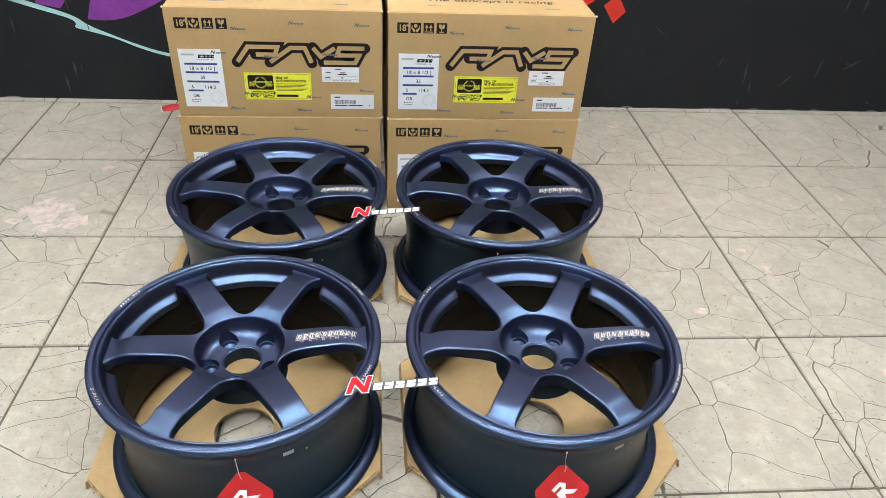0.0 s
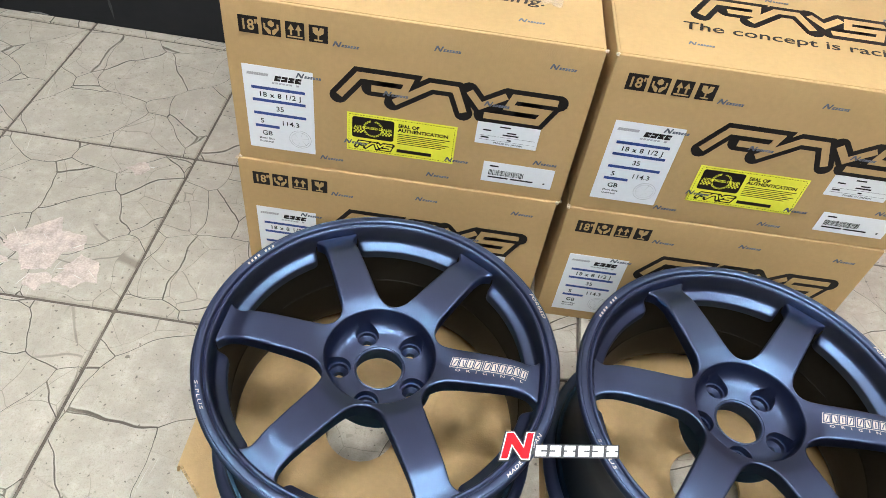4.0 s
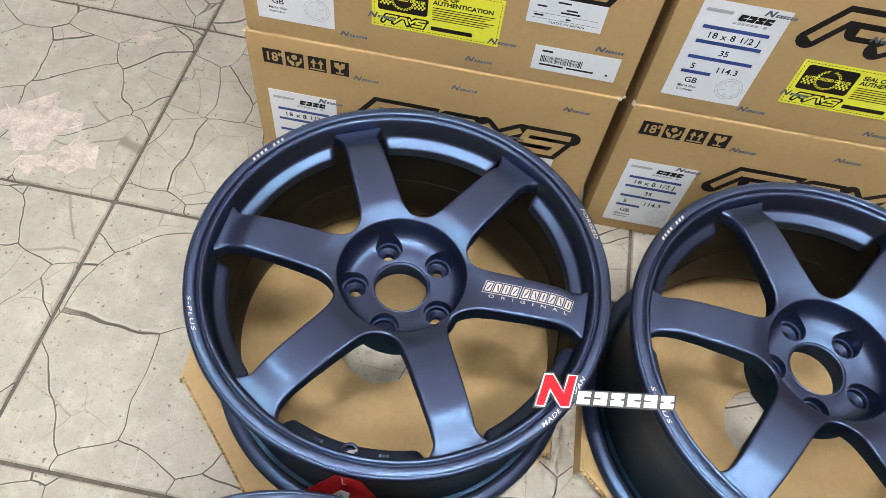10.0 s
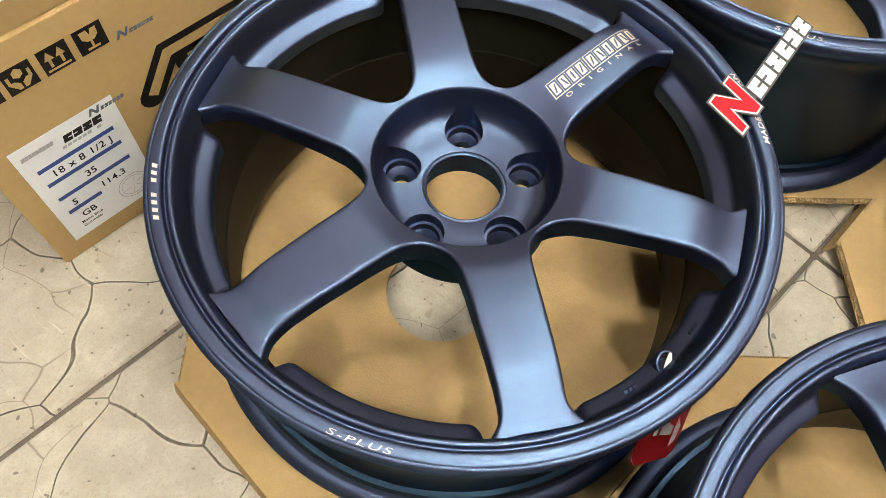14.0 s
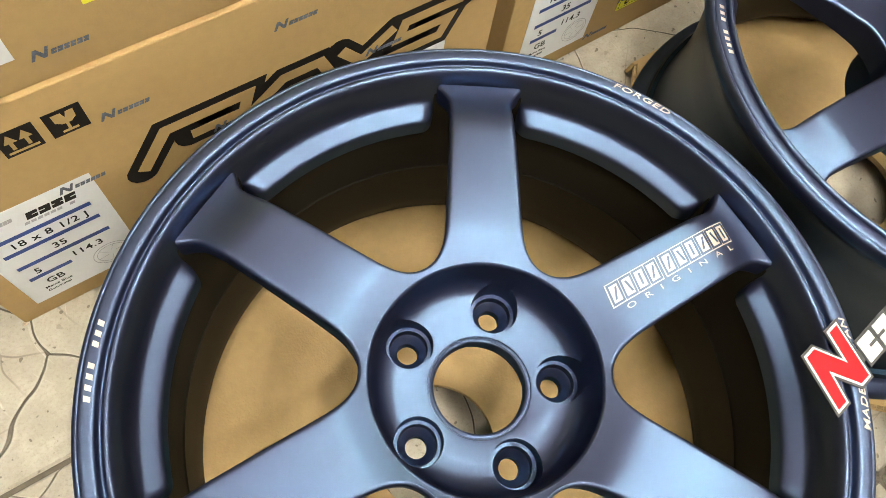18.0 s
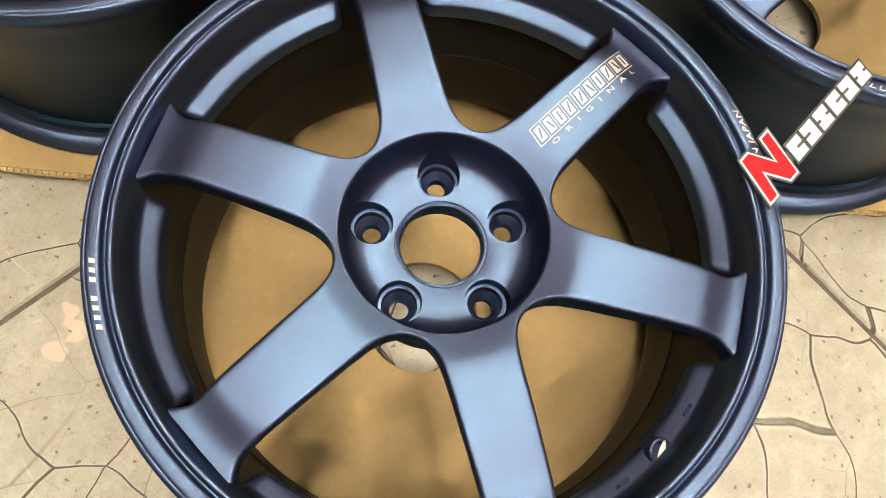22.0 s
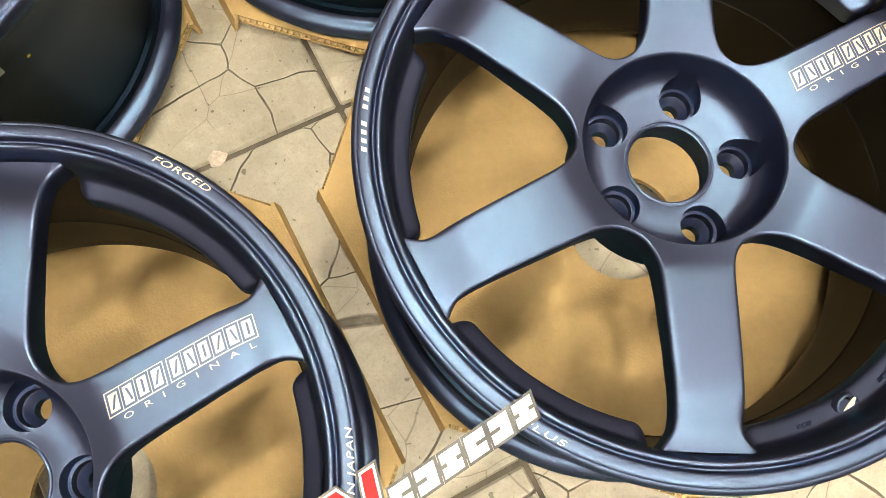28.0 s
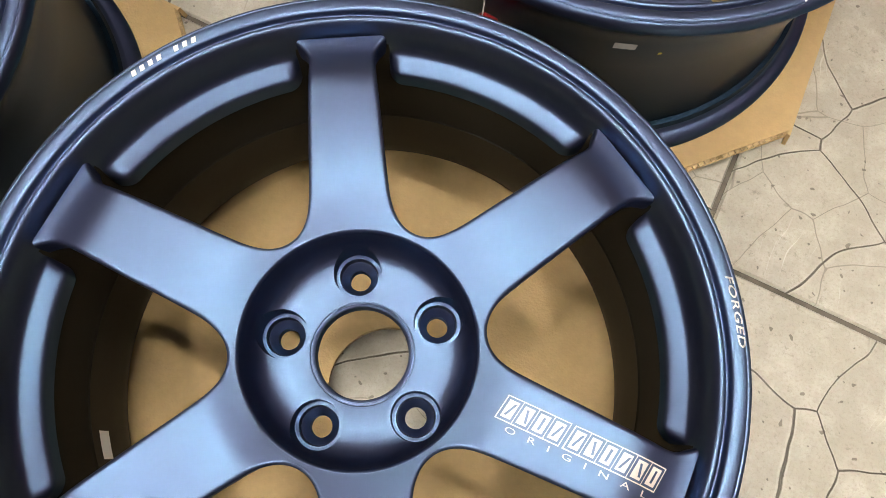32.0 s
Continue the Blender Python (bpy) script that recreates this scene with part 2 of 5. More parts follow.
FLOOR = floor_material()
GROUT = material("grout", (0.13, 0.11, 0.085), 0.9, vary=0.25, scale=8, fine=90, bump=0.4, bump_scale=300)
BALD = material("bald_tile", (0.58, 0.485, 0.42), 0.9, vary=0.22, scale=45, fine=260, bump=1.0, bump_scale=220)
PALE_SCRATCH = material("pale_scratch", (0.66, 0.63, 0.57), 0.8, vary=0.1, scale=60, fine=300, bump=0.2)
PAINT = wheel_paint()
# the barrel's two colours are darkened: the shade below the lip is put in
BARREL = material("shaded_barrel_paint", (0.0100, 0.0090, 0.0068), 0.50, vary=0.06, scale=8, fine=600, bump=0.03, bump_scale=1800, rough_vary=0.04, spec=0.1)
OUTER_BARREL = material("shaded_blue_barrel", (0.013, 0.029, 0.050), 0.36, metal=0.93, vary=0.05, scale=8, fine=600, bump=0.03, bump_scale=1800, rough_vary=0.03)
KRAFT = material("kraft_board", (0.455, 0.306, 0.136), 0.72, vary=0.06, scale=3.5, fine=120, bump=0.12, bump_scale=420, spec=0.3)
TRAY_BOARD = material("light_kraft_board", (0.475, 0.325, 0.150), 0.7, vary=0.07, scale=5, fine=120, bump=0.15, bump_scale=380, spec=0.3)
KRAFT_EDGE = material("cut_board_edge", (0.54, 0.39, 0.20), 0.9, vary=0.3, scale=60, fine=400, bump=0.6, bump_scale=500)
TAPE = material("brown_tape", (0.40, 0.20, 0.055), 0.22, vary=0.06, scale=5, fine=60, bump=0.05, bump_scale=120, spec=0.5)
INK = material("black_ink", (0.012, 0.010, 0.009), 0.6, vary=0.15, scale=20, fine=300, bump=0.05, spec=0.2)
BLUE_INK = material("blue_ink", (0.022, 0.06, 0.26), 0.5, vary=0.12, scale=20, fine=300, bump=0.0)
STAMP_INK = material("stamp_ink", (0.13, 0.15, 0.20), 0.6, vary=0.3, scale=60, fine=400, bump=0.0)
WORN_BOARD = material("worn_board", (0.64, 0.53, 0.38), 0.9, vary=0.15, scale=80, fine=400, bump=0.5)
PAPER = material("white_paper", (0.76, 0.77, 0.79), 0.45, vary=0.025, scale=6, fine=150, bump=0.04)
GREY_INK = material("grey_ink", (0.42, 0.42, 0.43), 0.6, vary=0.1, scale=30, fine=300, bump=0.0)
YELLOW = material("yellow_seal", (0.80, 0.78, 0.045), 0.4, vary=0.03, scale=8, fine=120, bump=0.03)
LETTER = material("silver_decal", (0.62, 0.56, 0.52), 0.35, vary=0.05, scale=30, fine=400, bump=0.0)
RED = material("red_vinyl", (0.66, 0.008, 0.018), 0.5, vary=0.05, scale=20, fine=200, bump=0.0, spec=0.2)
WHITE_VINYL = material("white_vinyl", (0.80, 0.80, 0.80), 0.32, vary=0.03, scale=20, fine=200, bump=0.0)
DARK_VINYL = material("dark_vinyl", (0.06, 0.06, 0.065), 0.35, vary=0.1, scale=20, fine=200, bump=0.0)
TAG_RED = material("red_card", (0.50, 0.018, 0.022), 0.4, vary=0.08, scale=20, fine=200, bump=0.03)
BLACK_WALL = material("black_wall_paint", (0.0102, 0.0112, 0.0130), 0.5, vary=0.35, scale=5.5, fine=34, bump=0.25, bump_scale=25, second=(0.0185, 0.0193, 0.0212), spec=0.15)
CYAN_PAINT = material("pale_cyan_spray", (0.42, 0.66, 0.66), 0.5, vary=0.08, scale=8, fine=120, bump=0.1)
PURPLE_PAINT = material("purple_spray", (0.22, 0.035, 0.30), 0.5, vary=0.18, scale=10, fine=160, bump=0.1)
RED_PAINT = material("red_spray", (0.60, 0.028, 0.012), 0.55, vary=0.08, scale=6, fine=120, bump=0.1)
SCUFF = material("scuffed_paint", (0.036, 0.038, 0.041), 0.6, vary=0.3, scale=30, fine=200, bump=0.1)
PLASTER = material("chipped_plaster", (0.24, 0.24, 0.235), 0.8, vary=0.2, scale=25, fine=200, bump=0.4)
# unseen walls and ceiling, kept dark so that they bounce little light
UNSEEN_WALL = material("unseen_dark_wall", (0.06, 0.061, 0.063), 0.6, vary=0.06, scale=1.5, fine=30, bump=0.1, bump_scale=60)
CEILING = material("unseen_dark_ceiling", (0.07, 0.07, 0.07), 0.7, vary=0.05, scale=1.5, fine=30, bump=0.1, bump_scale=60)
NUT = material("black_anodised", (0.02, 0.02, 0.025), 0.3, metal=0.6, vary=0.1, bump=0.0)
YELLOW_DOT = material("yellow_dot_paint", (0.65, 0.55, 0.06), 0.5, vary=0.05, bump=0.0)
THREAD = material("nylon_thread", (0.7, 0.7, 0.7), 0.4, vary=0.05, bump=0.0)
FILM = glass_film("clear_plastic_film")
LIT = lamp_material()


# ---- building helpers ----
def thing(name, m, label, category, group="", kind=""):
    ob = new(name)
    ob.empty_display_size = 0.05
    ob.matrix_world = m
    return tagged(ob, label, category, group, kind)


FINE_PRINT = ("mark", "rule", "wreath", "dash", "fine_print", "bar_code", "drawing", "word_mark", "lip_mark", "lip_lettering", "lettering", "figure", "slogan", "cast_mark", "print_line", "ink_stamp",
              "logo_inlay", "mark_inlay", "top_logo_inlay", "sign", "block_mark")


def part(name, shape, mat, parent=None, label="", m=None, smooth=30.0):
    """Links a bmesh or a mesh as one mesh object, under a thing or a part, at the pose m in its frame."""
    me = shape
    if isinstance(shape, bmesh.types.BMesh):
        me = bpy.data.meshes.new(name)
        shape.to_mesh(me)
        shape.free()
        if smooth:
            me.shade_smooth()
            me.set_sharp_from_angle(angle=radians(smooth))
    if mat and not me.materials:
        me.materials.append(mat)
    ob = new(name, me)
    if parent:
        ob.parent = parent
    if m is not None:
        ob.matrix_basis = m
    return tagged(ob, label, kind="stuff" if name in FINE_PRINT else "")


def block(x0, x1, y0, y1, z0, z1, bevel=0.0, segments=2, bm=None):
    bm = bm or bmesh.new()
    r = bmesh.ops.create_cube(bm, size=1, matrix=Matrix.Translation(((x0 + x1) / 2, (y0 + y1) / 2, (z0 + z1) / 2)) @ Matrix.Diagonal((x1 - x0, y1 - y0, z1 - z0, 1)))
    if bevel:
        edges = {e for v in r["verts"] for e in v.link_edges}
        bmesh.ops.bevel(bm, geom=list(edges), offset=bevel, segments=segments, profile=0.6, affect="EDGES")
    return bm


def prism(points, z0, z1, bm=None):
    """A flat polygon with thickness."""
    bm = bm or bmesh.new()
    low = [bm.verts.new((x, y, z0)) for x, y in points]
    top = [bm.verts.new((x, y, z1)) for x, y in points]
    bm.faces.new(top)
    bm.faces.new(low[::-1])
    n = len(points)
    for i in range(n):
        bm.faces.new((low[i], low[(i + 1) % n], top[(i + 1) % n], top[i]))
    bmesh.ops.recalc_face_normals(bm, faces=bm.faces)
    return bm


def ring_band(outer, inner, z0, z1, bm=None):
    """A flat frame between two outlines of the same number of points, with thickness."""
    bm = bm or bmesh.new()
    n = len(outer)
    rows = [[bm.verts.new((x, y, z)) for x, y in line] for line, z in ((outer, z0), (outer, z1), (inner, z1), (inner, z0))]
    for a, b in ((0, 1), (1, 2), (2, 3), (3, 0)):
        for i in range(n):
            j = (i + 1) % n
            bm.faces.new((rows[a][i], rows[a][j], rows[b][j], rows[b][i]))
    bmesh.ops.recalc_face_normals(bm, faces=bm.faces)
    return bm


def circle(r, n, cx=0.0, cy=0.0, a0=0.0):
    return [(cx + r * math.cos(a0 + 2 * math.pi * i / n), cy + r * math.sin(a0 + 2 * math.pi * i / n)) for i in range(n)]


def slab(x0, x1, y0, y1, z0, z1, lean=0.0, bm=None):
    """A flat bar, slanted to the right by lean per unit of height."""
    h = y1 - y0
    return prism([(x0, y0), (x1, y0), (x1 + lean * h, y1), (x0 + lean * h, y1)], z0, z1, bm)


def lathe(profile, segments=96, bm=None, closed=False):
    bm = bm or bmesh.new()
    rings = []
    for r, z in profile:
        rings.append([bm.verts.new((r * math.cos(2 * math.pi * i / segments), r * math.sin(2 * math.pi * i / segments), z)) for i in range(segments)])
    pairs = list(zip(rings, rings[1:])) + ([(rings[-1], rings[0])] if closed else [])
    for a, b in pairs:
        for i in range(segments):
            j = (i + 1) % segments
            bm.faces.new((a[i], a[j], b[j], b[i]))
    bmesh.ops.recalc_face_normals(bm, faces=bm.faces)
    return bm


def tube(points, r, sides=6):
    bm = bmesh.new()
    rings = []
    for i, p in enumerate(points):
        p = Vector(p)
        d = (Vector(points[min(i + 1, len(points) - 1)]) - Vector(points[max(i - 1, 0)])).normalized()
        u = d.orthogonal().normalized()
        w = d.cross(u)
        rings.append([bm.verts.new(p + r * (math.cos(2 * math.pi * k / sides) * u + math.sin(2 * math.pi * k / sides) * w)) for k in range(sides)])
    for a, b in zip(rings, rings[1:]):
        for k in range(sides):
            bm.faces.new((a[k], a[(k + 1) % sides], b[(k + 1) % sides], b[k]))
    bm.faces.new(rings[0][::-1])
    bm.faces.new(rings[-1])
    bmesh.ops.recalc_face_normals(bm, faces=bm.faces)
    return bm


def words(text, height, depth=0.0003, shear=0.0, align="LEFT", spacing=1.0, bold=0.0, width=None):
    """Lettering in the built-in font as a bmesh, its capitals of that height."""
    cu = bpy.data.curves.new("words", "FONT")
    cu.body, cu.size, cu.extrude, cu.shear, cu.align_x = text, height / 0.69, depth / 2, shear, align
    cu.space_character, cu.offset, cu.resolution_u = spacing, bold * height, 3
    ob = bpy.data.objects.new("words", cu)
    scene.collection.objects.link(ob)
    me = bpy.data.meshes.new_from_object(ob.evaluated_get(bpy.context.evaluated_depsgraph_get()))
    bm = bmesh.new()
    bm.from_mesh(me)
    bpy.data.objects.remove(ob)
    bpy.data.curves.remove(cu)
    bpy.data.meshes.remove(me)
    if width:
        xs = [v.co.x for v in bm.verts]
        k = width / (max(xs) - min(xs))
        for v in bm.verts:
            v.co.x *= k
    return bm


def placed(bm, x, y, z=0.0):
    bmesh.ops.translate(bm, verts=bm.verts, vec=(x, y, z))
    return bm


# ---- the room: its frame follows the tile grid and the back wall ----
ROOM = pose(-0.70, 1.638, 0, 0, 0, -0.9)
TILE = 0.4175
WEST, EAST, SOUTH, NORTH, HIGH = -6 * TILE, 9 * TILE, -8 * TILE, 0.868, 3.0


def structure(name, shape, mat, label, m=None):
    ob = part(name, shape, mat, None, label, ROOM if m is None else ROOM @ m)
    return tagged(ob, label, "", "", "structure")


floor = structure("floor", block(WEST, EAST, SOUTH, NORTH, -0.12, -0.0035), GROUT, "floor of pale stamped tiles with dark joints")
wall_north = structure("wall_north", block(WEST - 0.15, EAST + 0.15, NORTH, NORTH + 0.15, -0.12, HIGH), BLACK_WALL, "black painted wall with sprayed mural shapes")
# out of view: three walls and a ceiling added to limit the fill light
structure("wall_south", block(WEST - 0.15, EAST + 0.15, SOUTH - 0.15, SOUTH, -0.12, HIGH), UNSEEN_WALL, "plain dark grey wall, unseen, added to close the room")
structure("wall_west", block(WEST - 0.15, WEST, SOUTH, NORTH, -0.12, HIGH), UNSEEN_WALL, "plain dark grey wall, unseen, added to close the room")
structure("wall_east", block(EAST, EAST + 0.15, SOUTH, NORTH, -0.12, HIGH), UNSEEN_WALL, "plain dark grey wall, unseen, added to close the room")
structure("ceiling", block(WEST - 0.15, EAST + 0.15, SOUTH - 0.15, NORTH + 0.15, HIGH, HIGH + 0.12), CEILING, "plain dark grey ceiling, unseen, added to close the room")


def ceiling_light(u, v):
    ob = thing("ceiling_light", ROOM @ pose(u, v, HIGH - 0.04), "flat white ceiling light panel with a lit diffuser", "ceiling light", "ceiling light panels")
    w, d = 0.060, 0.060
    bm = ring_band([(-w, -d), (w, -d), (w, d), (-w, d)], [(-w + 0.02, -d + 0.02), (w - 0.02, -d + 0.02), (w - 0.02, d - 0.02), (-w + 0.02, d - 0.02)], 0, 0.04)
    part("frame", bm, CEILING, ob)
    part("diffuser", block(-w + 0.02, w - 0.02, -d + 0.02, d - 0.02, 0.008, 0.02), LIT, ob, "lit white diffuser")
    return ob


for u, v in ((-0.7, 0.25), (2.2, 0.30), (0.75, -0.35), (-0.15, -1.0), (1.55, -0.30), (-0.85, -1.7), (0.75, -1.6), (2.3, -1.7), (0.1, -2.4), (1.4, -2.4), (0.75, -3.05)):
    ceiling_light(u, v)


# ---- wheels ----
RISE = 0.0225
LIP, FOOT = 0.2328 + RISE, 0.022          # heights of the lip and of the lower flange over the floor
HUB_R, WIN_R, ROOT, END = 0.0795, 0.0842, 0.0135, 0.2245
FOUR = [(-0.2063, 1.4712, -3.3), (0.3105, 1.4665, -3.6), (-0.2247, 0.9583, 2.3), (0.3104, 0.9484, 0.2)]
TRUE = Matrix.Diagonal((0.991, 0.991, 1.0, 1.0))


def smooth_table(table):
    xs, ys = zip(*table)
    fine = np.linspace(xs[0], xs[-1], 120)
    raw = np.interp(fine, xs, ys)
    for _ in range(6):
        raw[1:-1] = (raw[:-2] + 2 * raw[1:-1] + raw[2:]) / 4
    return lambda r: float(np.interp(r, fine, raw))


spoke_top = smooth_table([(0.078, 0.2185), (0.10, 0.2215), (0.13, 0.2238), (0.16, 0.2245), (0.182, 0.2240), (0.192, 0.2222), (0.202, 0.2182), (0.210, 0.2155), (0.217, 0.2142), (0.226, 0.2140)])
spoke_foot = smooth_table([(0.078, 0.190), (0.12, 0.199), (0.16, 0.2035), (0.19, 0.203), (0.205, 0.198), (0.226, 0.192)])
spoke_half = smooth_table([(0.09, 0.0282), (0.12, 0.0266), (0.15, 0.0256), (0.19, 0.0240), (0.205, 0.0236), (0.212, 0.0244), (0.219, 0.0285), (0.2245, 0.0330)])


def spoke_mesh():
    """One spoke with its sixth of the face round the hub: top, rounded edges, sides and underside."""
    # the window's edge, from its tip at thirty degrees round the root and out along the spoke
    tip = Vector((WIN_R * math.cos(radians(30)), WIN_R * math.sin(radians(30))))
    edge, axis = [], []
    n_root, n_out = 12, 26
    r_join = 0.108
    join = Vector((math.sqrt(r_join**2 - spoke_half(r_join) ** 2), spoke_half(r_join)))
    along = Vector((1.0, (spoke_half(0.125) - spoke_half(r_join)) / (0.125 - r_join))).normalized()
    cross = Vector((math.sin(radians(30)), -math.cos(radians(30))))
    for i in range(n_root):
        t = i / n_root
        # a cubic from the tip, leaving it square to the window's middle line, into the spoke's side
        p0, p3 = tip, join
        p1, p2 = tip + cross * 0.0125, join - along * 0.0135
        edge.append(((1 - t) ** 3) * p0 + 3 * t * (1 - t) ** 2 * p1 + 3 * t * t * (1 - t) * p2 + t**3 * p3)
        a = radians(30) * (1 - t)
        axis.append(Vector((HUB_R * math.cos(a), HUB_R * math.sin(a))))
    for i in range(n_out + 1):
        t = i / n_out
        r = r_join + (END - r_join) * t
        h = spoke_half(r)
        edge.append(Vector((math.sqrt(r * r - h * h), h)))
        axis.append(Vector((HUB_R + (END - HUB_R) * t, 0.0)))
    count = len(edge)
    normals = []
    for i in range(count):
        d = (edge[min(i + 1, count - 1)] - edge[max(i - 1, 0)]).normalized()
        normals.append(Vector((-d.y, d.x)))
    normals[0] = Vector((math.cos(radians(30)), math.sin(radians(30))))
    ROUND = 0.0034
    rows = []
    for i in range(count):
        e, nrm, a = edge[i], normals[i], axis[i]
        inner = e - nrm * ROUND
        line = []
        for k in range(6):
            p = a.lerp(inner, k / 5)
            line.append((p.x, p.y, spoke_top(p.length)))
        top = spoke_top(e.length)
        for k in range(1, 6):
            q = radians(90) * k / 5
            p = inner + nrm * ROUND * math.sin(q)
            line.append((p.x, p.y, top - ROUND * (1 - math.cos(q))))
        foot = spoke_foot(e.length)
        for k in (0.35, 0.75, 1.0):
            p = e - nrm * 0.0012 * k
            line.append((p.x, p.y, (top - ROUND) * (1 - k) + foot * k))
        for k in (0.5, 1.0):
            p = (e - nrm * 0.0012).lerp(a, k)
            line.append((p.x, p.y, foot))
        rows.append(line)
    bm = bmesh.new()
    for side in (1, -1):
        grid = [[bm.verts.new((x, side * y, z)) for x, y, z in line] for line in rows]
        for g, h in zip(grid, grid[1:]):
            for k in range(len(g) - 1):
                bm.faces.new((g[k], g[k + 1], h[k + 1], h[k]) if side > 0 else (h[k], h[k + 1], g[k + 1], g[k]))
    bmesh.ops.remove_doubles(bm, verts=bm.verts, dist=1e-5)
    bmesh.ops.recalc_face_normals(bm, faces=bm.faces)
    return bm


def hub_mesh():
    """The dished hub: bowl, centre bore with its ring groove, and five stepped bolt holes cut through."""
    prof = [(0.0800, 0.2180), (0.0797, 0.2187), (0.0790, 0.2187), (0.0782, 0.2182), (0.0775, 0.2172), (0.0770, 0.2155), (0.0768, 0.2130), (0.0764, 0.2080), (0.0752, 0.2005), (0.0730, 0.1938), (0.0698, 0.1886),
            (0.0652, 0.1851), (0.0594, 0.1832), (0.0520, 0.1825), (0.0376, 0.1822), (0.0366, 0.1818), (0.0362, 0.1806), (0.0354, 0.1806), (0.0350, 0.1818), (0.0340, 0.1822),
            (0.0328, 0.1815), (0.0322, 0.1800), (0.0320, 0.1720), (0.0372, 0.1690), (0.0380, 0.1460), (0.0755, 0.1460), (0.0785, 0.150), (0.0795, 0.175)]
    body = bpy.data.meshes.new("hub")
    bm = lathe(prof, 120, closed=True)
    bm.to_mesh(body)
    bm.free()
    drill = bmesh.new()
    step = [(0.0176, 0.25), (0.0172, 0.1712), (0.0166, 0.1700), (0.0140, 0.1700), (0.0138, 0.1680), (0.0132, 0.1630), (0.0120, 0.1620), (0.0086, 0.1570), (0.0078, 0.1560), (0.0078, 0.12)]
    for a in (48, 120, 192, 264, 336):
        cx, cy, n = 0.05715 * math.cos(radians(a)), 0.05715 * math.sin(radians(a)), 40
        rings = [[drill.verts.new((cx + r * math.cos(2 * math.pi * i / n), cy + r * math.sin(2 * math.pi * i / n), z)) for i in range(n)] for r, z in step]
        for g, h in zip(rings, rings[1:]):
            for i in range(n):
                drill.faces.new((g[i], g[(i + 1) % n], h[(i + 1) % n], h[i]))
        drill.faces.new(rings[0])
        drill.faces.new(rings[-1][::-1])
    bmesh.ops.recalc_face_normals(drill, faces=drill.faces)
    cut = bpy.data.meshes.new("drill")
    drill.to_mesh(cut)
    drill.free()
    a, b = new("hub", body), new("drill", cut)
    mod = a.modifiers.new("holes", "BOOLEAN")
    mod.operation, mod.object, mod.solver = "DIFFERENCE", b, "EXACT"
    me = bpy.data.meshes.new_from_object(a.evaluated_get(bpy.context.evaluated_depsgraph_get()))
    for o in (a, b):
        bpy.data.objects.remove(o)
    me.materials.clear()
    me.shade_smooth()
    me.set_sharp_from_angle(angle=radians(32))
    return me


def eased(points, passes=2):
    """Cuts the corners of an open line, so that it turns gently."""
    for _ in range(passes):
        out = [points[0]]
        for (a, b), (c, d) in zip(points, points[1:]):
            out += [(0.75 * a + 0.25 * c, 0.75 * b + 0.25 * d), (0.25 * a + 0.75 * c, 0.25 * b + 0.75 * d)]
        points = out + [points[-1]]
    return points


def rim_mesh():
    """Lip with its flat band, groove and bead, the drum below it, the lower flange and the inside."""
    d = FOOT - RISE
    lip = [(0.2254, 0.2040), (0.2258, 0.2110), (0.2266, 0.2180), (0.2280, 0.2232), (0.2300, 0.2264), (0.2322, 0.2270), (0.2340, 0.2260), (0.2348, 0.2234), (0.2366, 0.2234), (0.2374, 0.2266),
           (0.2381, 0.2278), (0.2398, 0.2286), (0.2440, 0.2288), (0.2468, 0.2284), (0.2476, 0.2273), (0.2484, 0.2280), (0.2503, 0.2270), (0.2517, 0.2246), (0.2522, 0.2215), (0.2519, 0.2180), (0.2506, 0.2148), (0.2470, 0.2110), (0.2425, 0.2060)]
    drum = [(0.2375, 0.1985), (0.2340, 0.1880), (0.2322, 0.1740), (0.2300, 0.1560), (0.2262, 0.1350), (0.2232, 0.1120), (0.2224, 0.0850), (0.2236, 0.0480), (0.2280, 0.0290), (0.2330, d + 0.0290), (0.2355, d + 0.0240)]
    flange = [(0.2385, d + 0.0200), (0.2450, d + 0.0180), (0.2494, d + 0.0150), (0.2516, d + 0.0105), (0.2520, d + 0.0060), (0.2500, d + 0.0022), (0.2455, d), (0.2400, d + 0.0010), (0.2355, d + 0.0060), (0.2290, d + 0.0180)]
    inside = [(0.2205, 0.0240), (0.2145, 0.0380), (0.2115, 0.0580), (0.2105, 0.0850), (0.2112, 0.1180), (0.2120, 0.1186), (0.2126, 0.1200), (0.2165, 0.1500), (0.2200, 0.1700), (0.2235, 0.1850), (0.2248, 0.1960)]
    return lathe(eased(lip) + drum + eased(flange, 1) + inside, 216, closed=True)


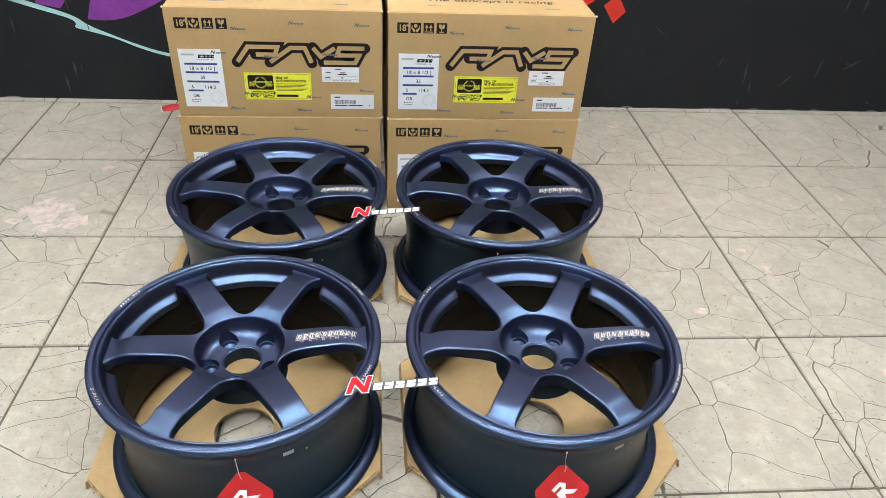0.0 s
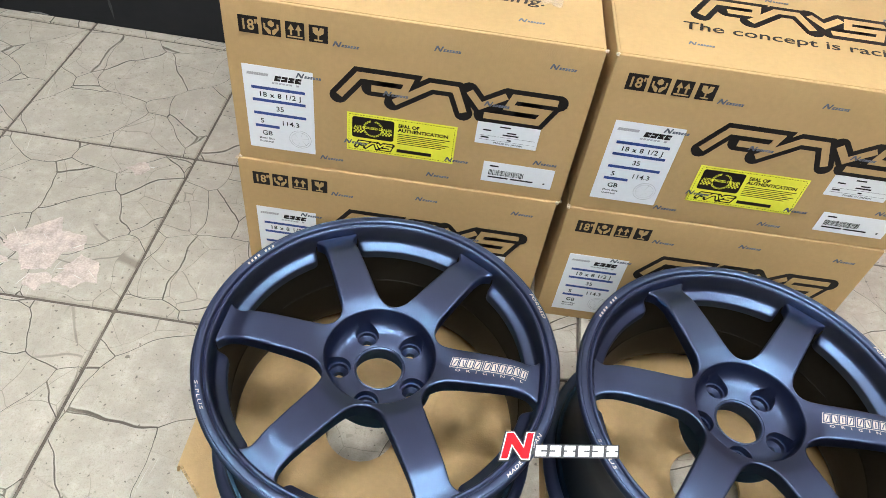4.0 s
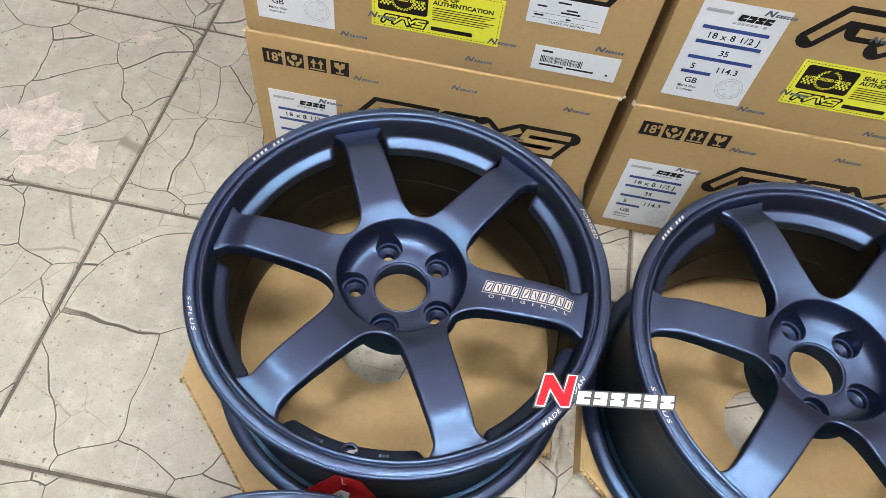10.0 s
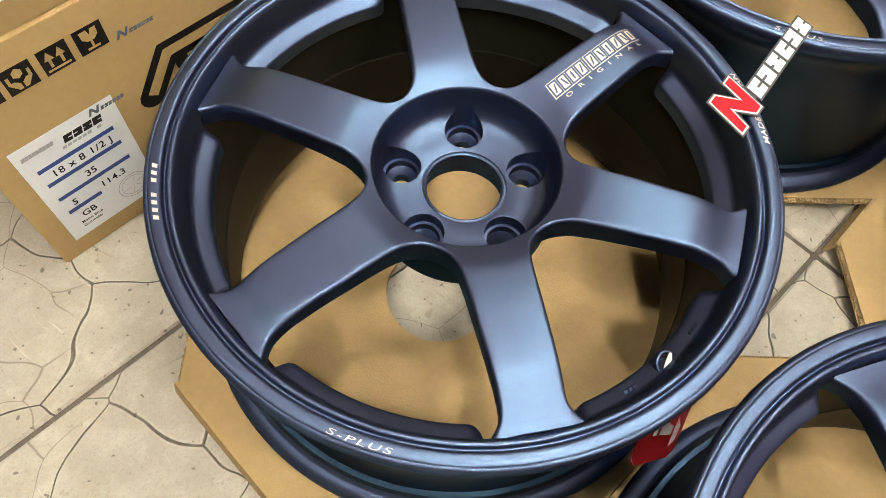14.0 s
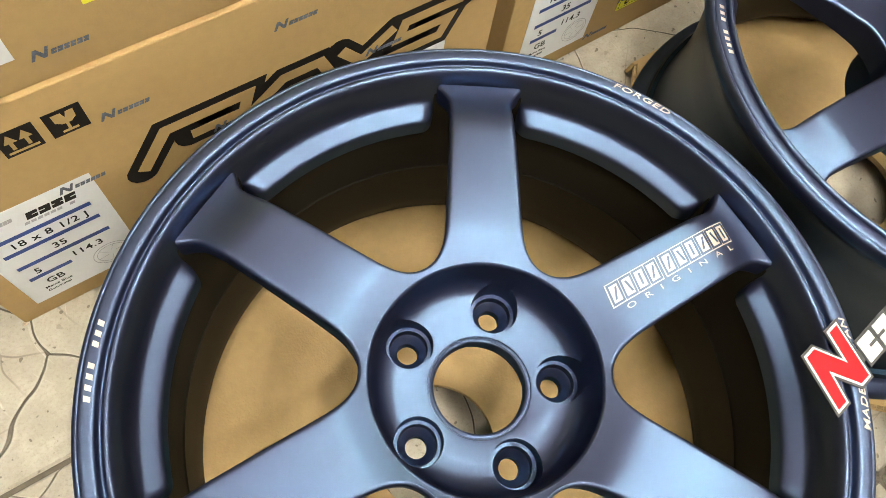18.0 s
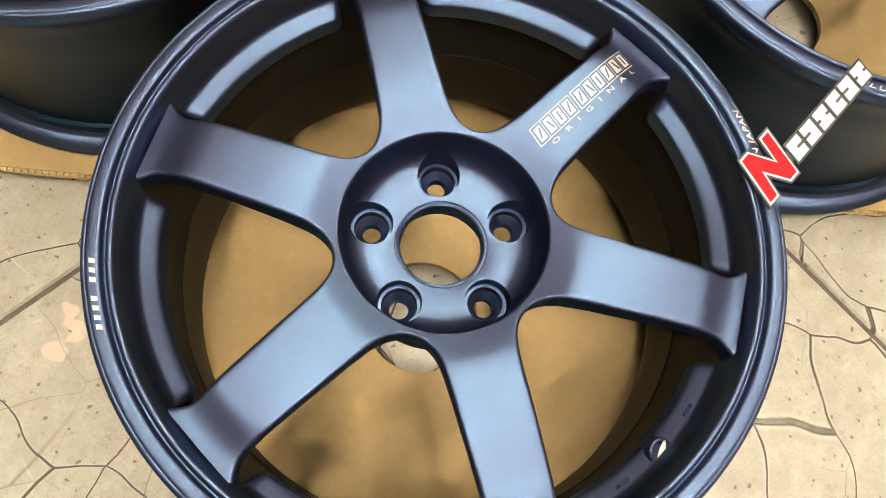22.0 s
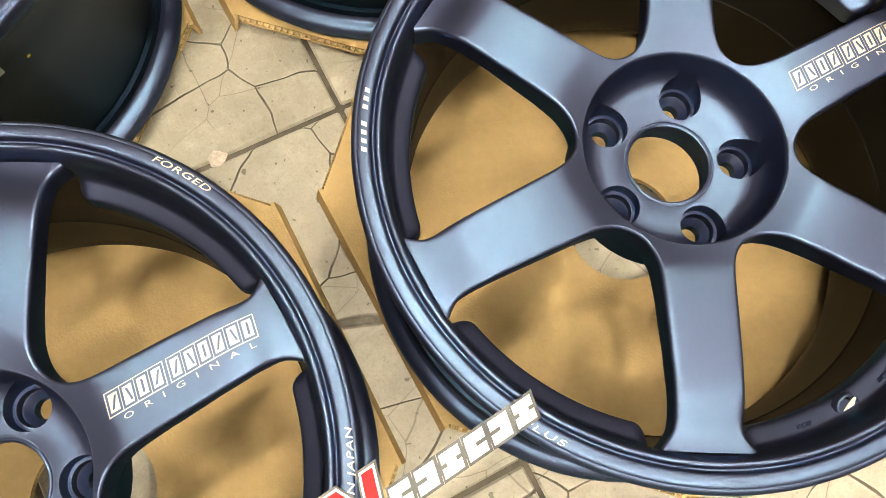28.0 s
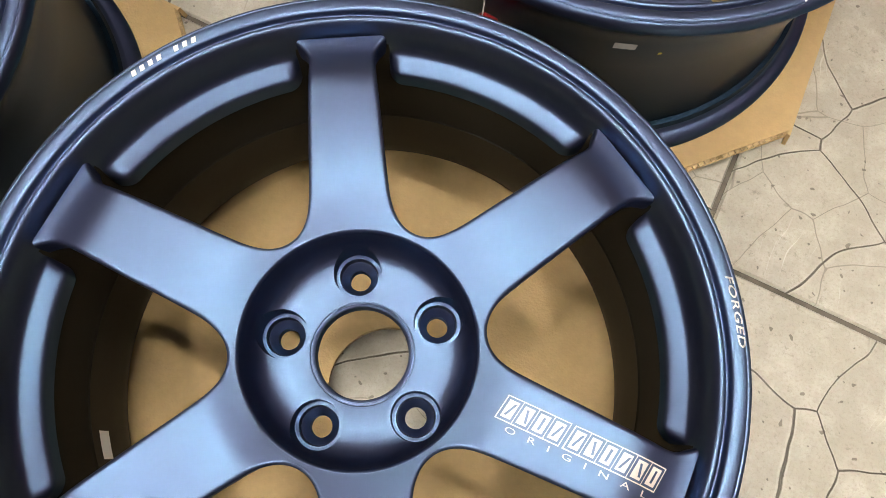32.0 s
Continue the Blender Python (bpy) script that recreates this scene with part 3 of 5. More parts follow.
def ledge_mesh():
    """The sloping ledge between two spokes, its ends rounded off."""
    bm = bmesh.new()
    a0, a1, n, out = radians(8.8), radians(51.2), 48, 0.2252
    rings = []
    for i in range(n + 1):
        s = i / n
        s = 0.5 - 0.5 * math.cos(math.pi * s)
        a = a0 + (a1 - a0) * s
        d = min(a - a0, a1 - a) * 0.215
        k = max(0.02, math.sqrt(max(0.0, 1 - max(0.0, 1 - d / 0.012) ** 2)))
        drop = 0.004 * (1 - k)
        # fillet down the wall, the slope, its rounded inner edge and the drop below it
        line = eased([(0.0, 0.2090), (0.0006, 0.2014), (0.0032, 0.1968), (0.0072, 0.1948), (0.0148, 0.1908), (0.0167, 0.1886), (0.0169, 0.1842)], 2) + [(0.0169, 0.176), (0.0, 0.170)]
        sec = [(out - off * k, z - drop) for off, z in line]
        rings.append([bm.verts.new((r * math.cos(a), r * math.sin(a), z)) for r, z in sec])
    m = len(rings[0])
    for g, h in zip(rings, rings[1:]):
        for k in range(m):
            bm.faces.new((g[k], g[(k + 1) % m], h[(k + 1) % m], h[k]))
    bm.faces.new(rings[0])
    bm.faces.new(rings[-1][::-1])
    bmesh.ops.recalc_face_normals(bm, faces=bm.faces)
    return bm


def lip_top(r):
    return float(np.interp(r, [0.2380, 0.2398, 0.2440, 0.2482, 0.2500], [0.2274, 0.2285, 0.2288, 0.2281, 0.2271]))


def bend(bm, mid, r0, outward=True):
    """Lays flat lettering along the lip."""
    for v in bm.verts:
        x, y, z = v.co
        r = r0 + (y if outward else -y)
        a = radians(mid) + (-x if outward else x) / r0
        v.co = (r * math.cos(a), r * math.sin(a), lip_top(r) + 0.0003 + z)
    bmesh.ops.recalc_face_normals(bm, faces=bm.faces)
    return bm


def drape(bm, x0, y0):
    """Lays flat lettering on the first spoke."""
    for v in bm.verts:
        x, y, z = v.co
        v.co = (x0 + x, y0 + y, spoke_top(math.hypot(x0 + x, y0 + y)) + 0.0003 + z)
    return bm


def block_marks(n, w, h, gap, lean, skip=(), z0=0.0, z1=0.0003, bm=None, x=0.0, y=0.0):
    """A word mark as plain slanted blocks, each slit from one side."""
    bm = bm or bmesh.new()
    for i in range(n):
        if i in skip:
            continue
        a = x + i * (w + gap)
        slab(a, a + w, y, y + 0.42 * h, z0, z1, lean, bm)
        slab(a + lean * 0.58 * h, a + w + lean * 0.58 * h, y + 0.58 * h, y + h, z0, z1, lean, bm)
        b = a + lean * 0.42 * h + (0.0, 0.50 * w, 0.25 * w)[i % 3]
        slab(b, b + 0.50 * w, y + 0.42 * h, y + 0.58 * h, z0, z1, lean, bm)
    return bm


def bar_marks(n, w, h, gap, lean, skip=()):
    """A word mark as plain slanted bars."""
    bm = bmesh.new()
    for i in range(n):
        if i not in skip:
            slab(i * (w + gap), i * (w + gap) + w, 0, h, 0, 0.0003, lean, bm)
    return bm


def centred(bm):
    xs = [v.co.x for v in bm.verts]
    mid = (min(xs) + max(xs)) / 2
    for v in bm.verts:
        v.co.x -= mid
    return bm


def outline_marks(n, w, h, gap, lean, x=0.0):
    """A row of slanted outlined blocks."""
    bm = bmesh.new()
    t = 0.0015
    for i in range(n):
        a = x + i * (w + gap)
        quad = lambda p, q, lo, hi: [(p + lean * lo, lo), (q + lean * lo, lo), (q + lean * hi, hi), (p + lean * hi, hi)]
        ring_band(quad(a, a + w, 0, h), quad(a + t, a + w - t, t, h - t), 0, 0.0003, bm)
        lo = a + (0.30, 0.62, 0.44)[i % 3] * w + lean * 0.22 * h
        slab(lo, lo + t, 0.22 * h, 0.78 * h, 0, 0.0003, lean + (0.35, -0.30, 0.0)[i % 3], bm)
    return bm


def alloy_wheel(x, y, turn):
    ob = thing("alloy_wheel", pose(x, y, RISE, 0, 0, turn) @ TRUE, "matte blue six-spoke car wheel lying face up on cardboard", "wheel", "four wheels on the floor")
    rim = part("rim", rim_mesh(), PAINT, ob, "matte blue rim with a rolled lip, its barrel coloured darker for shade", smooth=40)
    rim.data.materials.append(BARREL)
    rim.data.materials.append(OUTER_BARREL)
    # faces below the lip take the darkened colours that stand for shade
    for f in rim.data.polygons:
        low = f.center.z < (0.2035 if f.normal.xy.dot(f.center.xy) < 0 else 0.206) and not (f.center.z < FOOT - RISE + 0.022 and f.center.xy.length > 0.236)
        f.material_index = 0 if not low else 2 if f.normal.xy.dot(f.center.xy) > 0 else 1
    part("hub", hub_mesh(), PAINT, ob, "dished hub with five bolt holes and an open centre bore")
    me = spoke_mesh()
    first = part("spoke", me, PAINT, ob, smooth=40)
    lm = part("ledge", ledge_mesh(), PAINT, rim, smooth=24)
    for k in range(1, 6):
        part("spoke", first.data, None, ob, m=pose(0, 0, 0, 0, 0, 60 * k))
        part("ledge", lm.data, None, rim, m=pose(0, 0, 0, 0, 0, 60 * k))
    # marks on the first spoke
    for x0, n, w in ((0.0985, 4, 0.0098), (0.1432, 6, 0.0096)):
        full = n * (w + 0.0006)
        ground = slab(-0.001, full, -0.0008, 0.0158, 0, 0.0002, 0.18)
        bmesh.ops.subdivide_edges(ground, edges=[e for e in ground.edges if e.calc_length() > 0.02], cuts=12, use_grid_fill=True)
        part("mark_ground", drape(ground, x0, -0.0035), LETTER, first, "pale word mark ground")
        part("word_mark", drape(placed(outline_marks(n, w, 0.0150, 0.0006, 0.18), 0, 0, 0.0003), x0, -0.0035), PAINT, first, "dark outlines of a word mark")
    part("lettering", drape(words("ORIGINAL", 0.0038, spacing=2.55, width=0.094), 0.1060, -0.0098), LETTER, first, "small pale lettering")
    # marks round the lip
    part("lip_mark", bend(centred(bar_marks(8, 0.0034, 0.0040, 0.0032, 0.30, (4,))), 150.2, 0.2402), LETTER, rim, "pale word mark of slanted blocks")
    part("lip_lettering", bend(words("FORGED", 0.0048, shear=0.2, align="CENTER", spacing=1.1, bold=0.015, width=0.047), 30.0, 0.2426), LETTER, rim, "pale lettering on the lip")
    part("lip_lettering", bend(words("MADE IN JAPAN", 0.0046, shear=0.2, align="CENTER", spacing=1.1, bold=0.015, width=0.077), -29.8, 0.2474, False), LETTER, rim, "pale lettering on the lip")
    part("lip_lettering", bend(words("S-PLUS", 0.0042, shear=0.2, align="CENTER", spacing=1.2, bold=0.0, width=0.045), -149.5, 0.2462, False), LETTER, rim, "pale lettering on the lip")
    # valve hole with its sticker, and cast marks either side of it
    seat = pose(0.0, -0.2185, 0.1943, 22, 0, 0)
    valve = part("valve_seat", lathe([(0.0, -0.0030), (0.0066, -0.0030), (0.0072, -0.0026), (0.0076, 0.0012), (0.0082, 0.0018), (0.0094, 0.0014), (0.0100, 0.0), (0.0100, -0.004)], 32), PAINT, ob, "round valve hole with a raised rim", m=seat)
    part("valve_ring", lathe([(0.0046, -0.0024), (0.0056, -0.0012), (0.0066, -0.0024)], 24), BARREL, valve, "dark ring in the valve hole")
    tab = [(-0.0078, -0.0040), (-0.0040, -0.0052), (-0.0020, -0.0072), (-0.0008, -0.0040), (0.0040, -0.0010), (0.0078, 0.0040), (0.0066, 0.0050), (0.0, 0.0026), (-0.0060, -0.0010)]
    part("sticker", prism(tab, 0.0016, 0.0021), PALE_SCRATCH, valve, "small pale tab across the hole", smooth=0)
    for a in (-80.5, -99.5):
        mark = bmesh.new()
        for i in range(3):
            slab(-0.0055 + 0.004 * i, -0.0028 + 0.004 * i, -0.0030, 0.0030, 0, 0.0011, 0.1, mark)
        part("cast_mark", mark, PAINT, ob, "raised cast marks", m=pose(0, 0, 0, 0, 0, a + 90) @ pose(0, -0.2178, 0.1942, 23))
    # sticker and paint dot on the barrel below the lip
    for a, w, h, z, mat, name in ((-66.7, 0.0095, 0.0042, 0.1715, GREY_INK, "size_sticker"), (-58.9, 0.0016, 0.0016, 0.1625, YELLOW_DOT, "paint_dot")):
        bm = bmesh.new()
        for i in range(6):
            a_0, a_1 = radians(a) + w / 0.24 * (2 * i / 6 - 1), radians(a) + w / 0.24 * (2 * (i + 1) / 6 - 1)
            ro = lambda zz: float(np.interp(zz, [0.1350, 0.1560, 0.1740, 0.1880, 0.1985], [0.2262, 0.2300, 0.2322, 0.2340, 0.2377])) + 0.0006
            vs = [bm.verts.new((ro(zz) * math.cos(q), ro(zz) * math.sin(q), zz)) for q, zz in ((a_0, z - h), (a_1, z - h), (a_1, z + h), (a_0, z + h))]
            bm.faces.new(vs)
        bmesh.ops.remove_doubles(bm, verts=bm.verts, dist=1e-6)
        bmesh.ops.recalc_face_normals(bm, faces=bm.faces)
        part(name, bm, mat, rim, "small printed silver sticker" if w > 0.005 else "tiny paint dot")
    dished(ob)
    return ob


def dished(ob):
    """Sinks the hub a little below the spokes and lifts the lip, as the wheel is forged."""
    seen = set()
    for o in ob.children_recursive:
        if o.parent.name.startswith("valve_seat"):
            continue
        if o.name.startswith(("valve_seat", "cast_mark")):
            o.location.z += 0.003
            continue
        if o.data.name in seen:
            continue
        seen.add(o.data.name)
        for v in o.data.vertices:
            r, high = v.co.xy.length, min(1.0, max(0.0, (v.co.z - 0.12) / 0.06))
            thin = 1 - high * float(np.interp(r, [0.200, 0.245], [0.0, 0.0065]))
            v.co = (v.co.x * thin, v.co.y * thin, v.co.z + high * float(np.interp(r, [0.079, 0.100, 0.150, 0.200], [-0.006, -0.002, 0.0, 0.003])))


wheel = alloy_wheel(*FOUR[0])
for x, y, turn in FOUR[1:]:
    last = copy_thing(wheel, pose(x, y, RISE, 0, 0, turn) @ TRUE)
bm = bmesh.new()
for i in range(6):
    q0, q1 = radians(-141 + i), radians(-140 + i)
    bm.faces.new([bm.verts.new((0.2105 * math.cos(q), 0.2105 * math.sin(q), z)) for q, z in ((q0, 0.090), (q1, 0.090), (q1, 0.107), (q0, 0.107))])
bmesh.ops.remove_doubles(bm, verts=bm.verts, dist=1e-6)
part("bar_sticker", bm, PAPER, last, "small white sticker inside the barrel")


# ---- cardboard trays under the wheels ----
def packing_tray(x, y, turn, cuts=(0.105, 0.105, 0.105, 0.105)):
    ob = thing("packing_tray", pose(x, y, 0, 0, 0, turn), "eight-sided brown cardboard tray with a hole, under a wheel", "cardboard tray", "trays under the wheels")
    half, top, thick, hole = 0.255, FOOT - 0.0004, 0.007, 0.056

    def octagon(c):
        return [(half, -c[3]), (half, c[0]), (c[0], half), (-c[1], half), (-half, c[1]), (-half, -c[2]), (-c[2], -half), (c[3], -half)]

    corners = octagon(cuts)
    n = 10
    outer = [(a[0] + (b[0] - a[0]) * i / n, a[1] + (b[1] - a[1]) * i / n) for a, b in zip(corners, corners[1:] + corners[:1]) for i in range(n)]
    inner = [(hole * math.cos(math.atan2(q, p)), hole * math.sin(math.atan2(q, p))) for p, q in outer]
    upper = octagon([c - 0.005 for c in cuts])
    upper = [(a[0] + (b[0] - a[0]) * i / n, a[1] + (b[1] - a[1]) * i / n) for a, b in zip(upper, upper[1:] + upper[:1]) for i in range(n)]
    part("top_sheet", ring_band(upper, inner, top - 0.0014, top), TRAY_BOARD, ob, smooth=0)
    shrink = [(p * 0.955, q * 0.955) for p, q in outer]
    part("core", ring_band(shrink, inner, top - thick + 0.0014, top - 0.0014), KRAFT_EDGE, ob, smooth=0)
    part("bottom_sheet", ring_band(outer, inner, top - thick, top - thick + 0.0014), TRAY_BOARD, ob, smooth=0)
    for k in range(4):
        cut, before = cuts[k], cuts[k - 1]
        # the folded flap of a straight side, and the open flutes of a cut corner
        bm = prism([(half - 0.001, top - 0.001), (half + 0.0035, 0.0005), (half + 0.0075, 0.0005), (half + 0.003, top - 0.001)], -before, cut)
        for v in bm.verts:
            v.co = (v.co.x, v.co.z, v.co.y)
        bmesh.ops.recalc_face_normals(bm, faces=bm.faces)
        part("flap", bm, TRAY_BOARD, ob, m=pose(0, 0, 0, 0, 0, 90 * k), smooth=0)
        p, q = Vector((half, cut)), Vector((cut, half))
        side = (q - p).normalized()
        inw = Vector((-1, -1)).normalized()
        bm = bmesh.new()
        steps = 120
        prev = None
        for i in range(steps + 1):
            s = p + (q - p) * i / steps
            z = top - thick / 2 + (thick / 2 - 0.0016) * math.sin(i / steps * 2 * math.pi * 30)
            cur = [bm.verts.new((*(s + inw * w), z + e)) for w, e in ((0.0006, 0.0004), (0.014, 0.0004), (0.014, -0.0004), (0.0006, -0.0004))]
            if prev:
                for j in range(4):
                    bm.faces.new((prev[j], prev[(j + 1) % 4], cur[(j + 1) % 4], cur[j]))
            prev = cur
        bmesh.ops.recalc_face_normals(bm, faces=bm.faces)
        part("flute", bm, KRAFT_EDGE, ob, "open corrugated cut edge", m=pose(0, 0, 0, 0, 0, 90 * k))
    return ob


tray = packing_tray(-0.228, FOUR[0][1] - 0.004, -0.8)
copy_thing(tray, pose(0.326, FOUR[1][1] - 0.012, 0, 0, 0, 1.2))
packing_tray(-0.240, FOUR[2][1] - 0.008, -0.5, (0.185, 0.105, 0.105, 0.105))
packing_tray(0.325, FOUR[3][1] - 0.004, 0.5, (0.105, 0.182, 0.090, 0.105))


# ---- cut-out name signs bridging the rims ----
def zigzag(grow, s=1.0):
    """A bold slanted bolt shape, grown outwards by grow."""
    base = [(0.0, 0.0), (0.010, 0.0), (0.0185, 0.0215), (0.0300, 0.0), (0.0400, 0.0), (0.0530, 0.0400), (0.0430, 0.0400), (0.0350, 0.0170), (0.0235, 0.0400), (0.0135, 0.0400)]
    out, n = [], len(base)
    for i in range(n):
        a, b, c = (Vector(base[(i + k) % n]) for k in (-1, 0, 1))
        d1, d2 = (b - a).normalized(), (c - b).normalized()
        n1, n2 = Vector((d1.y, -d1.x)), Vector((d2.y, -d2.x))
        m = (n1 + n2)
        m = m / max(0.35, m.length_squared / 2)
        out.append(((b.x + m.x * grow) * s, (b.y + m.y * grow) * s))
    return out


def name_sign(x, y, z, turn):
    ob = thing("name_sign", pose(x, y, z, 0, 0, turn), "flat red and white cut-out sign resting on two rims", "sign", "cut-out signs on the rims")
    back = prism(zigzag(0.0030, 0.88), 0, 0.0012)
    part("bolt_backing", back, DARK_VINYL, ob, "dark grey outline", smooth=0)
    part("bolt_border", prism(zigzag(0.0013, 0.88), 0.0012, 0.0016), WHITE_VINYL, ob, "white outline", smooth=0)
    part("bolt", prism(zigzag(-0.0004, 0.88), 0.0016, 0.0020), RED, ob, "bright red bolt shape", smooth=0)
    part("word_backing", slab(0.0380, 0.1500, 0.0070, 0.0150, -0.0004, 0.0006, 0.25), DARK_VINYL, ob, "dark grey backing strip", smooth=0)
    w, g = 0.0142, 0.0040
    for i in range(6):
        a = 0.0435 + i * (w + g)
        part("block_backing", slab(a - 0.0018, a + w + 0.0018, 0.0020, 0.0200, 0.0003, 0.0009, 0.25), DARK_VINYL, ob, "dark grey outline", smooth=0)
        bm = block_marks(i % 3 + 1, w, 0.0144, 0.0, 0.25, tuple(range(i % 3)), 0.0010, 0.0016, x=a - (i % 3) * w, y=0.0038)
        part("block_mark", bm, WHITE_VINYL, ob, "white slanted block", smooth=0)
    return ob


sign = name_sign(-0.036, 1.330, LIP + 0.0006, 8.0)
copy_thing(sign, pose(-0.038, 0.815, LIP + 0.0006, 0, 0, 5.0))


# ---- red hang tags ----
def hang_tag(wx, wy, angle):
    m = pose(wx, wy, RISE, 0, 0, angle + 90)
    ob = thing("hang_tag", m, "red card tag with white print hanging beside a wheel", "tag", "red tags on the wheels")
    s = 0.034
    card = [(s * math.cos(q) * 1.30, s * math.sin(q) * 1.30) for q in [radians(45 + 90 * k + d) for k in range(4) for d in (-8, 0, 8)]]
    lean = pose(0.004, -0.2480, 0.119, 62, 0, 4)
    body = part("card", prism(card, 0, 0.0008), TAG_RED, ob, m=lean @ pose(0, 0, 0, 0, 0, 45), smooth=0)
    bm = prism([(-0.012, -0.016), (-0.004, -0.016), (0.0, -0.006), (0.010, -0.016), (0.020, -0.016), (0.006, -0.001), (0.014, 0.006), (0.008, 0.015), (-0.010, 0.015), (-0.010, 0.009), (0.004, 0.009), (0.004, 0.004), (-0.010, 0.004)], 0.0009, 0.0012)
    part("print", bm, WHITE_VINYL, body, "white printed emblem", smooth=0)
    bm = bmesh.new()
    for i in range(5):
        slab(-0.024 + 0.0012 * i, 0.004 - 0.002 * i, -0.021 - 0.0018 * i, -0.0202 - 0.0018 * i, 0.0009, 0.0012, 0, bm)
    part("print_line", bm, WHITE_VINYL, body, "fine white lines", smooth=0)
    part("thread", tube([(0.0, -0.2400, 0.2050), (0.001, -0.2400, 0.185), (0.003, -0.2440, 0.172), (0.004, -0.2400, 0.158)], 0.0006), THREAD, ob, "thin pale thread")
    part("knob", lathe([(0.0, 0.0015), (0.0014, 0.001), (0.0016, 0.0), (0.0, -0.0014)], 10), THREAD, ob, m=pose(0, -0.2405, 0.2055))
    return ob


tag = hang_tag(FOUR[0][0], FOUR[0][1], -94)
copy_thing(tag, pose(FOUR[1][0], FOUR[1][1], RISE, 0, 0, -99 + 90))
copy_thing(tag, pose(FOUR[2][0], FOUR[2][1], RISE, 0, 0, -84 + 90))
copy_thing(tag, pose(FOUR[3][0], FOUR[3][1], RISE, 0, 0, -92 + 90))


# ---- cartons ----
def rect(x0, x1, y0, y1, z0=0.0, z1=0.0004, bm=None):
    return prism([(x0, y0), (x1, y0), (x1, y1), (x0, y1)], z0, z1, bm)


def round_rect(x0, x1, y0, y1, r, n=5):
    pts = []
    for cx, cy, a in ((x1 - r, y1 - r, 0), (x0 + r, y1 - r, 90), (x0 + r, y0 + r, 180), (x1 - r, y0 + r, 270)):
        pts += [(cx + r * math.cos(radians(a + 90 * i / n)), cy + r * math.sin(radians(a + 90 * i / n))) for i in range(n + 1)]
    return pts


def scaled(points, x, y, w, h, lean=0.0):
    return [(x + p * w + lean * q * h, y + q * h) for p, q in points]


def band(bm, pts, half, z0, z1):
    """A flat band of even width along a bent line, its corners mitred."""
    left, right = [], []
    for i, p in enumerate(pts):
        p = Vector(p)
        d0 = (p - Vector(pts[i - 1])).normalized() if i else (Vector(pts[1]) - p).normalized()
        d1 = (Vector(pts[i + 1]) - p).normalized() if i + 1 < len(pts) else d0
        n0, n1 = Vector((-d0.y, d0.x)), Vector((-d1.y, d1.x))
        m = n0 + n1
        m = m / max(0.45, m.length_squared / 2) * half
        left.append(tuple(p + m))
        right.append(tuple(p - m))
    for i in range(len(pts) - 1):
        prism([right[i], right[i + 1], left[i + 1], left[i]], z0, z1, bm)


LOGO_LINES = ([(0.045, 0.14), (0.130, 0.82), (0.345, 0.82), (0.325, 0.48), (0.185, 0.48)],
              [(0.285, 0.14), (0.440, 0.80), (0.545, 0.80), (0.590, 0.14)],
              [(0.605, 0.82), (0.660, 0.42), (0.765, 0.82)],
              [(0.985, 0.82), (0.800, 0.82), (0.780, 0.50), (0.945, 0.50), (0.915, 0.16), (0.680, 0.16)])


def logo_shapes(x, y, w, h, z0, z1, half=0.095, longer=0.0):
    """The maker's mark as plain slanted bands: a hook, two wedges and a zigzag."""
    bm = bmesh.new()
    for i, line in enumerate(LOGO_LINES):
        pts = scaled(line, x, y, w, h)
        for end, nxt in ((0, 1), (-1, -2)):
            p, q = Vector(pts[end]), Vector(pts[nxt])
            pts[end] = tuple(p + (p - q).normalized() * longer * h)
        band(bm, pts, half * h, z0, z1 + 0.00003 * i)
        if longer:
            for k, p in enumerate(pts):
                prism(circle(half * h * 1.02, 14, *p), z0, z1 + 0.00003 * i + 0.000004 * (k + 1), bm)
    return bm


def logo_back(x, y, w, h, z0, z1):
    return logo_shapes(x, y, w, h, z0, z1, 0.235, 0.02)


def stamp_mesh():
    """A small inked mark: a zigzag and a slanted bar of short blocks."""
    bm = prism([(p * 0.26, q * 0.22) for p, q in zigzag(-0.0010)], 0, 0.0003)
    block_marks(6, 0.0034, 0.0040, 0.0007, 0.3, (), 0, 0.0003, bm, 0.0128, 0.0008)
    me = bpy.data.meshes.new("ink_stamp")
    bm.to_mesh(me)
    bm.free()
    me.materials.append(STAMP_INK)
    return me


STAMP = stamp_mesh()


